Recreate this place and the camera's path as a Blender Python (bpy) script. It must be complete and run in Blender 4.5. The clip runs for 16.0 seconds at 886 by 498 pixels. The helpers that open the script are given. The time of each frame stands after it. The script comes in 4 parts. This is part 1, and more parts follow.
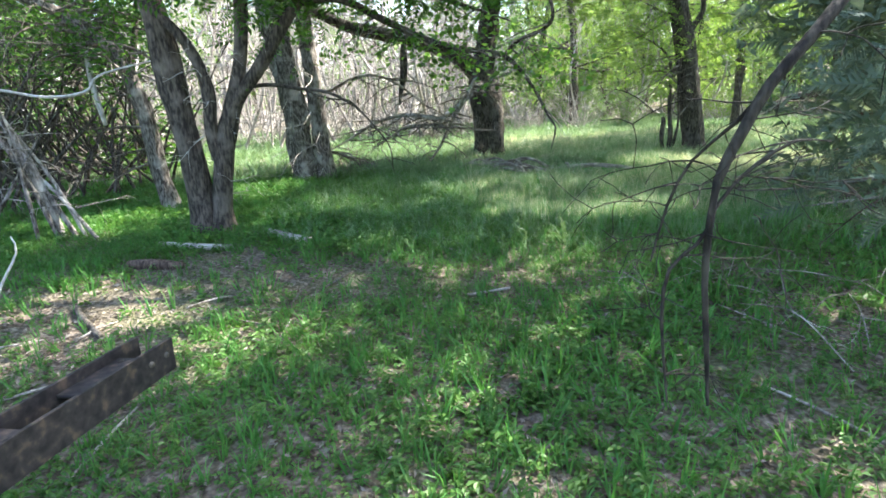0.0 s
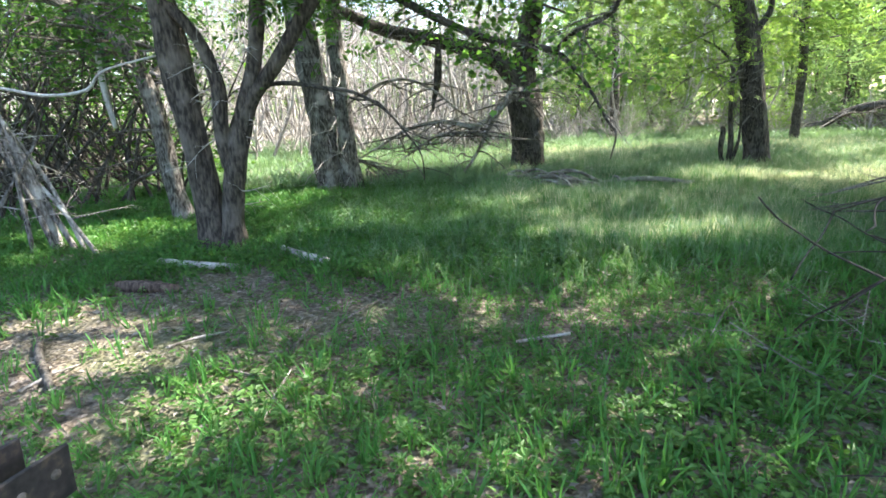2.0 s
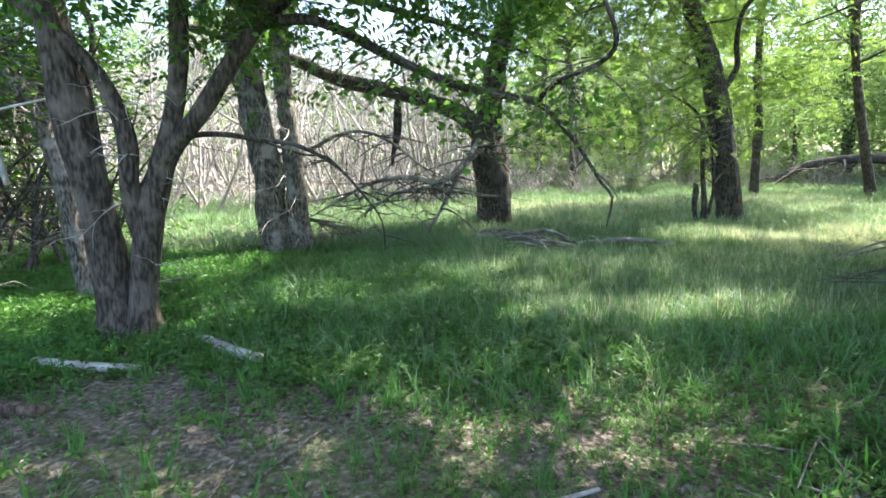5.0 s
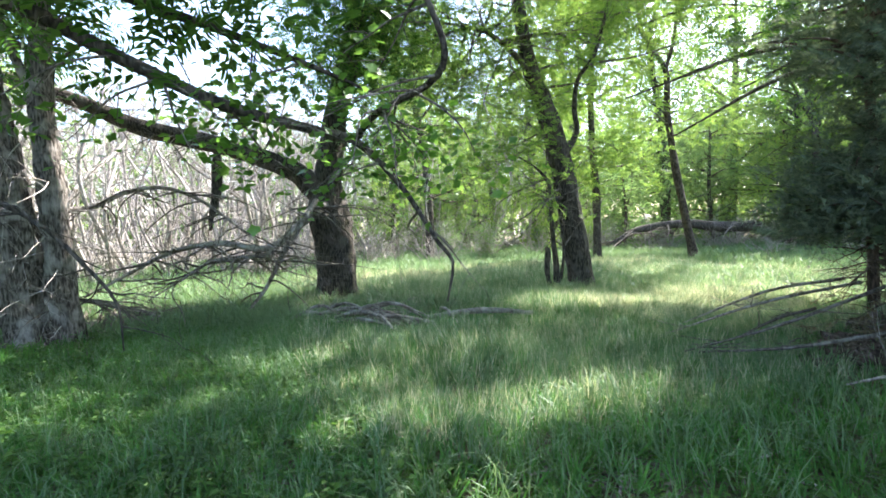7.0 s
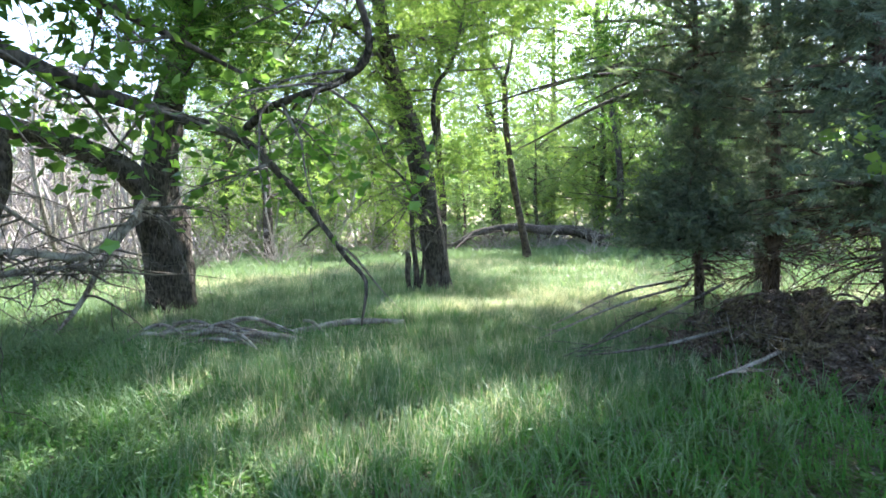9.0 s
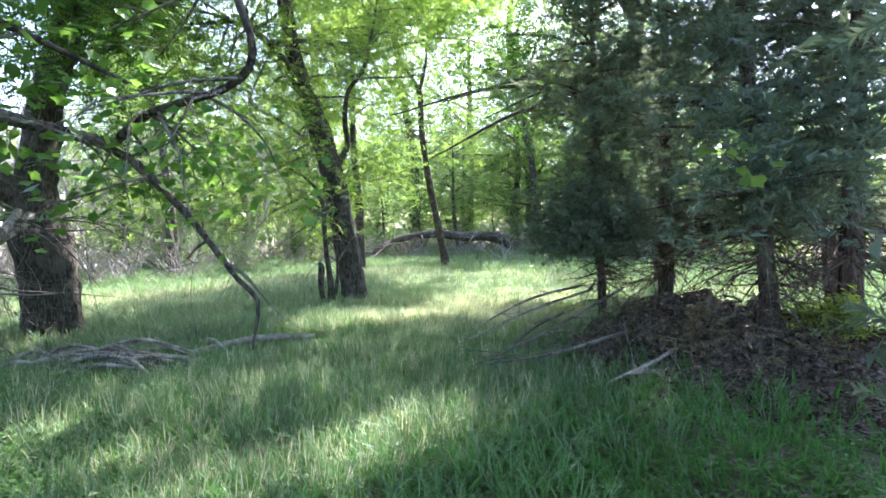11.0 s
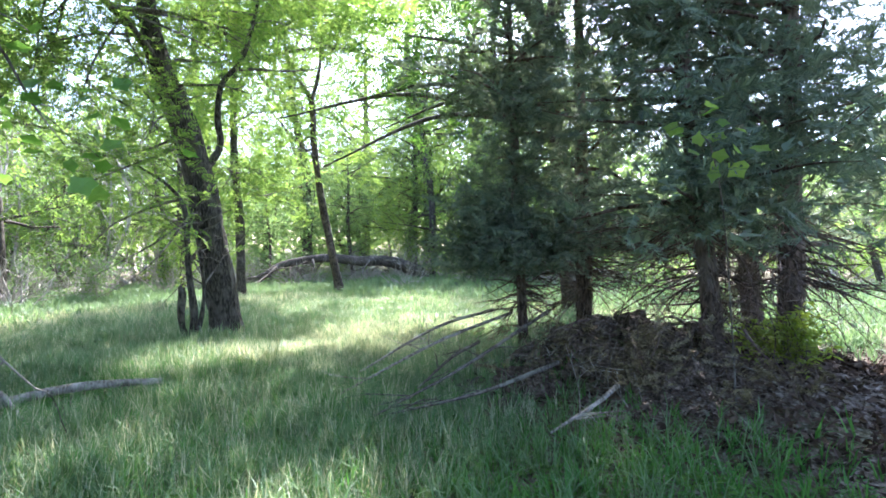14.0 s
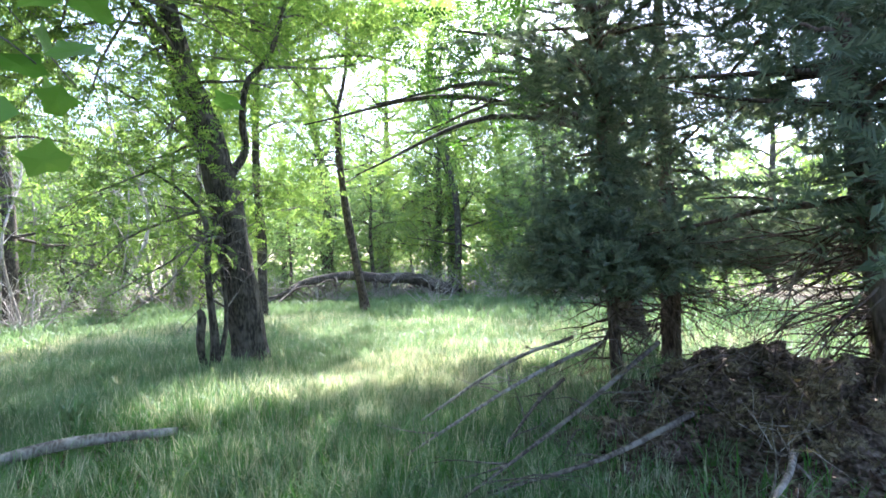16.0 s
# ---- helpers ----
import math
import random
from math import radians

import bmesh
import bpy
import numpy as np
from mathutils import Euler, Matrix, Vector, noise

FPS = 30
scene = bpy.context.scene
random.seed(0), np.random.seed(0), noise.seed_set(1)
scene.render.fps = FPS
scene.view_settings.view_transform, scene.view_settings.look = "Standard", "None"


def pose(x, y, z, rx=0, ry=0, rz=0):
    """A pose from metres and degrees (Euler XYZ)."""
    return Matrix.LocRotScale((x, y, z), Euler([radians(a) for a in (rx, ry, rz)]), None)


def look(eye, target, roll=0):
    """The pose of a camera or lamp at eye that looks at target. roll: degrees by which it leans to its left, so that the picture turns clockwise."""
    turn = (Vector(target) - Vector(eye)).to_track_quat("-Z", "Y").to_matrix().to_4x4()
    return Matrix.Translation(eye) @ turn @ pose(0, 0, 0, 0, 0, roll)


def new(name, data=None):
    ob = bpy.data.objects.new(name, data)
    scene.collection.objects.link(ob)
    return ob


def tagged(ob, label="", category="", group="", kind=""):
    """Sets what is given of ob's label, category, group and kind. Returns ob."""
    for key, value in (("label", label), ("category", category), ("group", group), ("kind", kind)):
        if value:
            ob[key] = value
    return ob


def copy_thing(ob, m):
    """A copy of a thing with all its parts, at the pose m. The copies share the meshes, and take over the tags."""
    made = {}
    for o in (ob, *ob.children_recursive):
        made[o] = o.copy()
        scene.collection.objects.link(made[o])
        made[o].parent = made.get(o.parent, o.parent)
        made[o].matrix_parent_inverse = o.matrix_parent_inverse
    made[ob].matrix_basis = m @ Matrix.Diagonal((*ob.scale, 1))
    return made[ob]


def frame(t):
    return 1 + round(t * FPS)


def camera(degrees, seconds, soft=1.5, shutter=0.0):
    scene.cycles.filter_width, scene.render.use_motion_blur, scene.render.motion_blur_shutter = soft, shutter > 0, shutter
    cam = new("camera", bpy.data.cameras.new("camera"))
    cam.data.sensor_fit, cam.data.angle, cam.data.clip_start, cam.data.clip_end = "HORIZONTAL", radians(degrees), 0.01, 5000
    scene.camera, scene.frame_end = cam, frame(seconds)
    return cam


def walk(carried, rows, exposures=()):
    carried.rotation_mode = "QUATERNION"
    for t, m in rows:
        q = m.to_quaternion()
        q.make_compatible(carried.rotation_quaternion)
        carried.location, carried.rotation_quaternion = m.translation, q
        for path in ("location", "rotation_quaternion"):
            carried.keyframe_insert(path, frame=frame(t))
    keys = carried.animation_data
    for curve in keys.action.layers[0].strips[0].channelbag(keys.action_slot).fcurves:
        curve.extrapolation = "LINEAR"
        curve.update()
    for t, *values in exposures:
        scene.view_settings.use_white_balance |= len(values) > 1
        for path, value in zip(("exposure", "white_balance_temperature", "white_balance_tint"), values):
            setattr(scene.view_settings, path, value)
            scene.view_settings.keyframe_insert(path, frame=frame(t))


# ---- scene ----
cam = camera(80.5, 16.0, soft=1.7)
PATH = [
    (0, (0.025, -0.001, 1.538), (0.025, 1.917, 0.972), -2.8),
    (0.5, (0.041, 0.146, 1.54), (-0.016, 2.067, 0.986), -2.9),
    (1, (0.136, 0.323, 1.564), (0.043, 2.245, 1.018), -3.0),
    (1.5, (0.112, 0.479, 1.565), (-0.014, 2.405, 1.039), -2.8),
    (2, (-0.059, 0.866, 1.427), (-0.167, 2.794, 0.906), -2.4),
    (2.5, (-0.223, 1.111, 1.451), (-0.289, 3.055, 0.988), -2.2),
    (3, (-0.233, 1.244, 1.498), (-0.261, 3.192, 1.048), -1.9),
    (3.2, (-0.253, 1.334, 1.496), (-0.307, 3.288, 1.069), -1.9),
    (5.3, (-0.132, 2.104, 1.466), (-0.032, 4.074, 1.133), -2.1),
    (5.5, (-0.114, 2.283, 1.433), (0.017, 4.253, 1.109), -2.3),
    (6, (-0.137, 2.605, 1.412), (0.09, 4.573, 1.136), -2.0),
    (6.5, (-0.097, 2.875, 1.448), (0.261, 4.835, 1.275), -1.7),
    (7, (0.398, 3.107, 1.357), (0.972, 5.02, 1.256), -1.9),
    (7.5, (0.529, 3.301, 1.301), (1.298, 5.144, 1.197), -1.7),
    (8, (0.381, 3.403, 1.361), (1.233, 5.209, 1.252), -1.4),
    (8.5, (0.14, 3.566, 1.436), (1.144, 5.292, 1.314), -1.0),
    (9, (0.079, 3.608, 1.455), (1.223, 5.244, 1.336), -1.1),
    (11.3, (0.233, 3.575, 1.5), (1.632, 5.002, 1.42), -1.4),
    (11.5, (0.239, 3.59, 1.454), (1.655, 5.002, 1.397), -1.2),
    (12, (0.482, 3.692, 1.363), (1.936, 5.064, 1.297), -1.3),
    (12.5, (0.715, 3.823, 1.395), (2.206, 5.155, 1.329), -1.5),
    (13, (0.704, 4.072, 1.427), (2.224, 5.372, 1.384), -1.0),
    (13.5, (0.729, 4.276, 1.438), (2.294, 5.522, 1.432), -0.9),
    (14, (1.024, 4.395, 1.316), (2.662, 5.543, 1.311), -1.2),
    (14.5, (1.292, 4.489, 1.37), (2.955, 5.6, 1.386), -1.4),
    (15, (1.363, 4.706, 1.377), (3.022, 5.822, 1.421), -1.4),
    (15.3, (1.403, 4.933, 1.378), (3.063, 6.046, 1.44), -1.8),
    (15.5, (1.42, 5.078, 1.376), (3.084, 6.187, 1.425), -1.0),
    (16, (1.536, 5.395, 1.331), (3.142, 6.586, 1.389), -1.6),
]
walk(cam, [(t, look(eye, target, roll)) for t, eye, target, roll in PATH], [(0, 2.72, 6300, 11), (3, 2.62, 6300, 11), (6, 2.6, 6200, 13), (9, 2.7, 6000, 17), (16, 2.85, 5750, 21)])

# ---- light ----
SUN_TO = Vector((0.62, 0.30, 0.86)).normalized()
world = bpy.data.worlds.new("world")
scene.world = world
world.use_nodes = True
wn = world.node_tree.nodes
sky = wn.new("ShaderNodeTexSky")
sky.sky_type = "NISHITA"
sky.sun_disc = False
sky.sun_elevation = math.asin(SUN_TO.z)
sky.sun_rotation = math.atan2(SUN_TO.x, SUN_TO.y)
sky.air_density, sky.dust_density, sky.ozone_density = 1.0, 2.0, 1.0
wn["Background"].inputs["Strength"].default_value = 0.15
world.node_tree.links.new(sky.outputs[0], wn["Background"].inputs["Color"])
sun_data = bpy.data.lights.new("sun", "SUN")
sun_data.energy, sun_data.angle, sun_data.color = 4.8, radians(0.55), (1.0, 0.96, 0.88)
sun = new("sun", sun_data)
sun.matrix_world = look(SUN_TO * 60, (0, 0, 0))

# ---- materials ----


def material(name):
    m = bpy.data.materials.new(name)
    m.use_nodes = True
    t = m.node_tree
    return m, t.nodes, t.links, t.nodes["Principled BSDF"]


def ramp(nodes, stops):
    r = nodes.new("ShaderNodeValToRGB")
    while len(r.color_ramp.elements) < len(stops):
        r.color_ramp.elements.new(0.5)
    for e, (p, c) in zip(r.color_ramp.elements, stops):
        e.position, e.color = p, (*c, 1)
    return r


def bark(name, dark, light, pale, scale=9.0, bump=0.7, lichen=0.0):
    """Rough bark: long furrows, flakes and pale worn patches."""
    m, n, l, b = material(name)
    co = n.new("ShaderNodeTexCoord")
    mp = n.new("ShaderNodeMapping")
    mp.inputs["Scale"].default_value = (1, 1, 0.28)
    l.new(co.outputs["Object"], mp.inputs["Vector"])
    fur = n.new("ShaderNodeTexNoise")
    fur.inputs["Scale"].default_value, fur.inputs["Detail"].default_value = scale * 3.2, 6
    l.new(mp.outputs[0], fur.inputs["Vector"])
    big = n.new("ShaderNodeTexNoise")
    big.inputs["Scale"].default_value, big.inputs["Detail"].default_value = scale * 0.35, 4
    l.new(co.outputs["Object"], big.inputs["Vector"])
    r1 = ramp(n, [(0.40, dark), (0.68, light)])
    l.new(fur.outputs["Fac"], r1.inputs["Fac"])
    r2 = ramp(n, [(0.5, (0, 0, 0)), (0.66, (1, 1, 1))])
    l.new(big.outputs["Fac"], r2.inputs["Fac"])
    mx = n.new("ShaderNodeMixRGB")
    mx.inputs["Color2"].default_value = (*pale, 1)
    sc = n.new("ShaderNodeMath")
    sc.operation = "MULTIPLY"
    sc.inputs[1].default_value = 0.55 + lichen
    l.new(r2.outputs["Color"], sc.inputs[0])
    l.new(sc.outputs[0], mx.inputs["Fac"])
    l.new(r1.outputs["Color"], mx.inputs["Color1"])
    l.new(mx.outputs["Color"], b.inputs["Base Color"])
    b.inputs["Roughness"].default_value = 0.9
    b.inputs["Specular IOR Level"].default_value = 0.2
    bp = n.new("ShaderNodeBump")
    bp.inputs["Strength"].default_value, bp.inputs["Distance"].default_value = bump, 0.02
    l.new(fur.outputs["Fac"], bp.inputs["Height"])
    l.new(bp.outputs["Normal"], b.inputs["Normal"])
    return m


def leafy(name, a, c, trans=0.45, rough=0.5, gloss=0.35):
    """Thin leaves that let light through, each of its own shade."""
    m, n, l, b = material(name)
    g = n.new("ShaderNodeNewGeometry")
    r = ramp(n, [(0.0, a), (1.0, c)])
    l.new(g.outputs["Random Per Island"], r.inputs["Fac"])
    co = n.new("ShaderNodeTexCoord")
    no = n.new("ShaderNodeTexNoise")
    no.inputs["Scale"].default_value, no.inputs["Detail"].default_value = 1.4, 3
    l.new(co.outputs["Object"], no.inputs["Vector"])
    hs = n.new("ShaderNodeHueSaturation")
    mr = n.new("ShaderNodeMapRange")
    mr.inputs["To Min"].default_value, mr.inputs["To Max"].default_value = 0.55, 1.45
    l.new(no.outputs["Fac"], mr.inputs["Value"])
    l.new(mr.outputs[0], hs.inputs["Value"])
    l.new(r.outputs["Color"], hs.inputs["Color"])
    l.new(hs.outputs["Color"], b.inputs["Base Color"])
    b.inputs["Roughness"].default_value = rough
    b.inputs["Specular IOR Level"].default_value = gloss
    tr = n.new("ShaderNodeBsdfTranslucent")
    ts = n.new("ShaderNodeMixRGB")
    ts.blend_type = "MULTIPLY"
    ts.inputs["Fac"].default_value = 1.0
    ts.inputs["Color2"].default_value = (1.3, 1.28, 0.85, 1)
    l.new(hs.outputs["Color"], ts.inputs["Color1"])
    l.new(ts.outputs["Color"], tr.inputs["Color"])
    mix = n.new("ShaderNodeMixShader")
    mix.inputs["Fac"].default_value = trans
    l.new(b.outputs[0], mix.inputs[1])
    l.new(tr.outputs[0], mix.inputs[2])
    l.new(mix.outputs[0], n["Material Output"].inputs["Surface"])
    return m


def soil(name, stops, green):
    m, n, l, b = material(name)
    co = n.new("ShaderNodeTexCoord")
    big = n.new("ShaderNodeTexNoise")
    big.inputs["Scale"].default_value, big.inputs["Detail"].default_value = 0.9, 6
    fine = n.new("ShaderNodeTexNoise")
    fine.inputs["Scale"].default_value, fine.inputs["Detail"].default_value = 26, 8
    vor = n.new("ShaderNodeTexVoronoi")
    vor.inputs["Scale"].default_value = 34
    for t in (big, fine, vor):
        l.new(co.outputs["Object"], t.inputs["Vector"])
    r = ramp(n, stops)
    l.new(fine.outputs["Fac"], r.inputs["Fac"])
    moss = ramp(n, [(0.42, (0, 0, 0)), (0.6, (1, 1, 1))])
    l.new(big.outputs["Fac"], moss.inputs["Fac"])
    mx = n.new("ShaderNodeMixRGB")
    mx.inputs["Color2"].default_value = (0.075, 0.10, 0.035, 1)
    l.new(r.outputs["Color"], mx.inputs["Color1"])
    half = n.new("ShaderNodeMath")
    half.operation = "MULTIPLY"
    half.inputs[1].default_value = green
    l.new(moss.outputs["Color"], half.inputs[0])
    l.new(half.outputs[0], mx.inputs["Fac"])
    l.new(mx.outputs["Color"], b.inputs["Base Color"])
    b.inputs["Roughness"].default_value = 0.95
    b.inputs["Specular IOR Level"].default_value = 0.15
    add = n.new("ShaderNodeMath")
    l.new(fine.outputs["Fac"], add.inputs[0])
    l.new(vor.outputs["Distance"], add.inputs[1])
    bp = n.new("ShaderNodeBump")
    bp.inputs["Strength"].default_value, bp.inputs["Distance"].default_value = 0.8, 0.03
    l.new(add.outputs[0], bp.inputs["Height"])
    l.new(bp.outputs["Normal"], b.inputs["Normal"])
    return m


def rusty():
    m, n, l, b = material("rusty_steel")
    co = n.new("ShaderNodeTexCoord")
    no = n.new("ShaderNodeTexNoise")
    no.inputs["Scale"].default_value, no.inputs["Detail"].default_value = 22, 8
    l.new(co.outputs["Object"], no.inputs["Vector"])
    r = ramp(n, [(0.35, (0.012, 0.010, 0.010)), (0.55, (0.04, 0.033, 0.03)), (0.74, (0.13, 0.09, 0.06))])
    l.new(no.outputs["Fac"], r.inputs["Fac"])
    l.new(r.outputs["Color"], b.inputs["Base Color"])
    b.inputs["Roughness"].default_value, b.inputs["Metallic"].default_value = 0.75, 0.25
    bp = n.new("ShaderNodeBump")
    bp.inputs["Strength"].default_value, bp.inputs["Distance"].default_value = 0.4, 0.004
    l.new(no.outputs["Fac"], bp.inputs["Height"])
    l.new(bp.outputs["Normal"], b.inputs["Normal"])
    return m


BARK_GREY = bark("bark_grey", (0.03, 0.024, 0.019), (0.14, 0.112, 0.085), (0.21, 0.175, 0.14), 11, 0.8)
BARK_DARK = bark("bark_dark", (0.03, 0.025, 0.02), (0.13, 0.11, 0.088), (0.17, 0.15, 0.125), 13, 0.9)
BARK_SHAG = bark("bark_shaggy", (0.045, 0.037, 0.03), (0.27, 0.235, 0.20), (0.42, 0.385, 0.34), 12, 1.0, 0.1)
BARK_CEDAR = bark("bark_cedar", (0.045, 0.03, 0.022), (0.17, 0.12, 0.09), (0.26, 0.21, 0.17), 12, 0.9)
DEAD_WOOD = bark("dead_wood", (0.13, 0.11, 0.09), (0.36, 0.32, 0.275), (0.52, 0.48, 0.42), 14, 0.5, 0.2)
TWIG = bark("twig_bark", (0.06, 0.05, 0.04), (0.21, 0.18, 0.15), (0.32, 0.29, 0.25), 16, 0.4)
PALE_TWIG = bark("pale_twig", (0.22, 0.19, 0.165), (0.50, 0.455, 0.40), (0.60, 0.56, 0.50), 12, 0.4)
BLEACHED = bark("bleached_wood", (0.36, 0.33, 0.28), (0.6, 0.56, 0.5), (0.7, 0.67, 0.61), 14, 0.3)
LEAF = leafy("leaf_green", (0.035, 0.10, 0.016), (0.10, 0.20, 0.035), 0.5)
LEAF_YOUNG = leafy("leaf_young", (0.12, 0.215, 0.05), (0.24, 0.34, 0.09), 0.62)
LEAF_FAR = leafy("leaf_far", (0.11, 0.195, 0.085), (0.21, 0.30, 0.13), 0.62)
LEAF_BROAD = leafy("leaf_broad", (0.075, 0.175, 0.03), (0.15, 0.275, 0.06), 0.58, 0.35, 0.5)
NEEDLE = leafy("cedar_needles", (0.085, 0.12, 0.09), (0.19, 0.23, 0.165), 0.35, 0.7, 0.2)
GRASS = leafy("grass_blades", (0.045, 0.15, 0.028), (0.105, 0.25, 0.058), 0.4, 0.5, 0.3)
GRASS_TALL = leafy("meadow_blades", (0.11, 0.195, 0.09), (0.19, 0.275, 0.145), 0.4, 0.5, 0.3)
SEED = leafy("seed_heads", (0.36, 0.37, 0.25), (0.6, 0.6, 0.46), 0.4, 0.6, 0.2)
WEED = leafy("weed_leaves", (0.042, 0.115, 0.02), (0.10, 0.195, 0.036), 0.4, 0.5, 0.35)
YELLOW = leafy("yellow_green_leaves", (0.16, 0.23, 0.03), (0.28, 0.34, 0.06), 0.5, 0.4, 0.4)
DEAD_FROND = leafy("dead_fronds", (0.10, 0.08, 0.05), (0.26, 0.215, 0.14), 0.2, 0.8, 0.1)
SAP_BARK = bark("sapling_bark", (0.015, 0.012, 0.01), (0.06, 0.05, 0.038), (0.09, 0.08, 0.06), 16, 0.6)
LITTER = leafy("leaf_litter", (0.07, 0.056, 0.043), (0.28, 0.245, 0.205), 0.1, 0.9, 0.1)
LITTER_DARK = leafy("cedar_litter", (0.03, 0.02, 0.015), (0.15, 0.105, 0.078), 0.05, 0.95, 0.1)
SOIL = soil("soil", [(0.3, (0.04, 0.03, 0.02)), (0.5, (0.13, 0.10, 0.075)), (0.72, (0.28, 0.235, 0.185))], 0.5)
BANK_SOIL = soil("bank_soil", [(0.3, (0.025, 0.018, 0.013)), (0.5, (0.10, 0.072, 0.054)), (0.72, (0.25, 0.195, 0.155))], 0.1)
RUST = rusty()

# ---- mesh tools ----
rng = np.random.default_rng(7)


def mesh_of(name, verts, faces, mat, smooth=True):
    """A mesh from an array of vertices and an array of equal-sided faces."""
    me = bpy.data.meshes.new(name)
    verts = np.asarray(verts, dtype=np.float32)
    faces = np.asarray(faces, dtype=np.int32)
    k = faces.shape[1]
    me.vertices.add(len(verts))
    me.vertices.foreach_set("co", verts.ravel())
    me.loops.add(faces.size)
    me.loops.foreach_set("vertex_index", faces.ravel())
    me.polygons.add(len(faces))
    me.polygons.foreach_set("loop_start", np.arange(0, faces.size, k, dtype=np.int32))
    me.polygons.foreach_set("loop_total", np.full(len(faces), k, dtype=np.int32))
    me.polygons.foreach_set("use_smooth", np.full(len(faces), smooth))
    me.materials.append(mat)
    me.update(calc_edges=True)
    me.validate()
    return me


def part(name, me, parent=None, label=""):
    ob = new(name, me)
    if parent is not None:
        ob.parent = parent
    return tagged(ob, label)


def thing(name, label, category, group="", kind="", at=None):
    ob = new(name)
    if at is not None:
        ob.location = at
    return tagged(ob, label, category, group, kind)


def smooth_line(pts, step=0.12):
    """A Catmull-Rom line through points of (x, y, z, radius), cut into short steps."""
    p = np.array(pts, float)
    if len(p) == 2:
        n = max(2, int(np.linalg.norm(p[1, :3] - p[0, :3]) / step) + 1)
        t = np.linspace(0, 1, n)[:, None]
        return p[0] * (1 - t) + p[1] * t
    e = np.vstack([2 * p[0] - p[1], p, 2 * p[-1] - p[-2]])
    out = []
    for i in range(1, len(e) - 2):
        a, b, c, d = e[i - 1:i + 3]
        n = max(2, int(np.linalg.norm(c[:3] - b[:3]) / step))
        for t in np.arange(n) / n:
            out.append(0.5 * (2 * b + (c - a) * t + (2 * a - 5 * b + 4 * c - d) * t * t + (3 * b - a - 3 * c + d) * t ** 3))
    out.append(p[-1])
    out = np.array(out)
    out[:, 3] = np.maximum(out[:, 3], 0.0015)
    return out


class Wood:
    """Gathers tapered tubes into one mesh."""

    def __init__(self):
        self.v, self.f, self.n = [], [], 0

    def tube(self, pts, sides=6, step=0.12, furrow=0.0, wobble=0.0):
        line = smooth_line(pts, step)
        c, r = line[:, :3].copy(), line[:, 3]
        if wobble:
            c[1:-1] += rng.normal(0, wobble, (len(c) - 2, 3)) if len(c) > 2 else 0
        d = np.gradient(c, axis=0)
        d /= np.linalg.norm(d, axis=1)[:, None] + 1e-9
        ref = np.array([1.0, 0.13, 0.07]) if abs(d[:, 2]).mean() > 0.6 else np.array([0.05, 0.1, 1.0])
        u = np.cross(d, ref)
        u /= np.linalg.norm(u, axis=1)[:, None] + 1e-9
        w = np.cross(d, u)
        a = np.linspace(0, 2 * np.pi, sides, endpoint=False)
        rad = r[:, None] * np.ones(sides)
        if furrow:
            ph = rng.uniform(0, 50)
            for i in range(len(c)):
                for j in range(sides):
                    q = Vector((math.cos(a[j]) * 2.6 + ph, math.sin(a[j]) * 2.6, c[i, 2] * 1.3))
                    q2 = Vector((math.cos(a[j]) * 6 + ph, math.sin(a[j]) * 6, c[i, 2] * 2.2))
                    rad[i, j] *= 1 + furrow * (0.8 * noise.noise(q) + 0.7 * abs(noise.noise(q2)) - 0.2)
        ring = c[:, None, :] + rad[:, :, None] * (np.cos(a)[None, :, None] * u[:, None, :] + np.sin(a)[None, :, None] * w[:, None, :])
        m, first = len(c), self.n
        self.v.append(ring.reshape(-1, 3))
        i, j = np.meshgrid(np.arange(m - 1), np.arange(sides), indexing="ij")
        k = (j + 1) % sides
        self.f.append(np.stack([i * sides + j, i * sides + k, (i + 1) * sides + k, (i + 1) * sides + j], -1).reshape(-1, 4) + first)
        self.n += m * sides
        ring_j = np.arange(sides)
        for end, lo in ((0, first), (-1, first + (m - 1) * sides)):
            self.v.append((c[end] + d[end] * (0.2 * r[end] if end else -0.2 * r[end]))[None, :])
            tip = np.full(sides, self.n)
            self.f.append(np.stack([lo + ring_j, lo + (ring_j + 1) % sides, tip, tip], -1))
            self.n += 1
        return line

    def mesh(self, name, mat):
        f = np.concatenate(self.f)
        tri = f[:, 2] == f[:, 3]
        t = np.concatenate([f[tri][:, :3], f[~tri][:, [0, 1, 2]], f[~tri][:, [0, 2, 3]]])
        return mesh_of(name, np.concatenate(self.v), t, mat)


def unit(v):
    v = np.asarray(v, float)
    return v / (np.linalg.norm(v) + 1e-9)


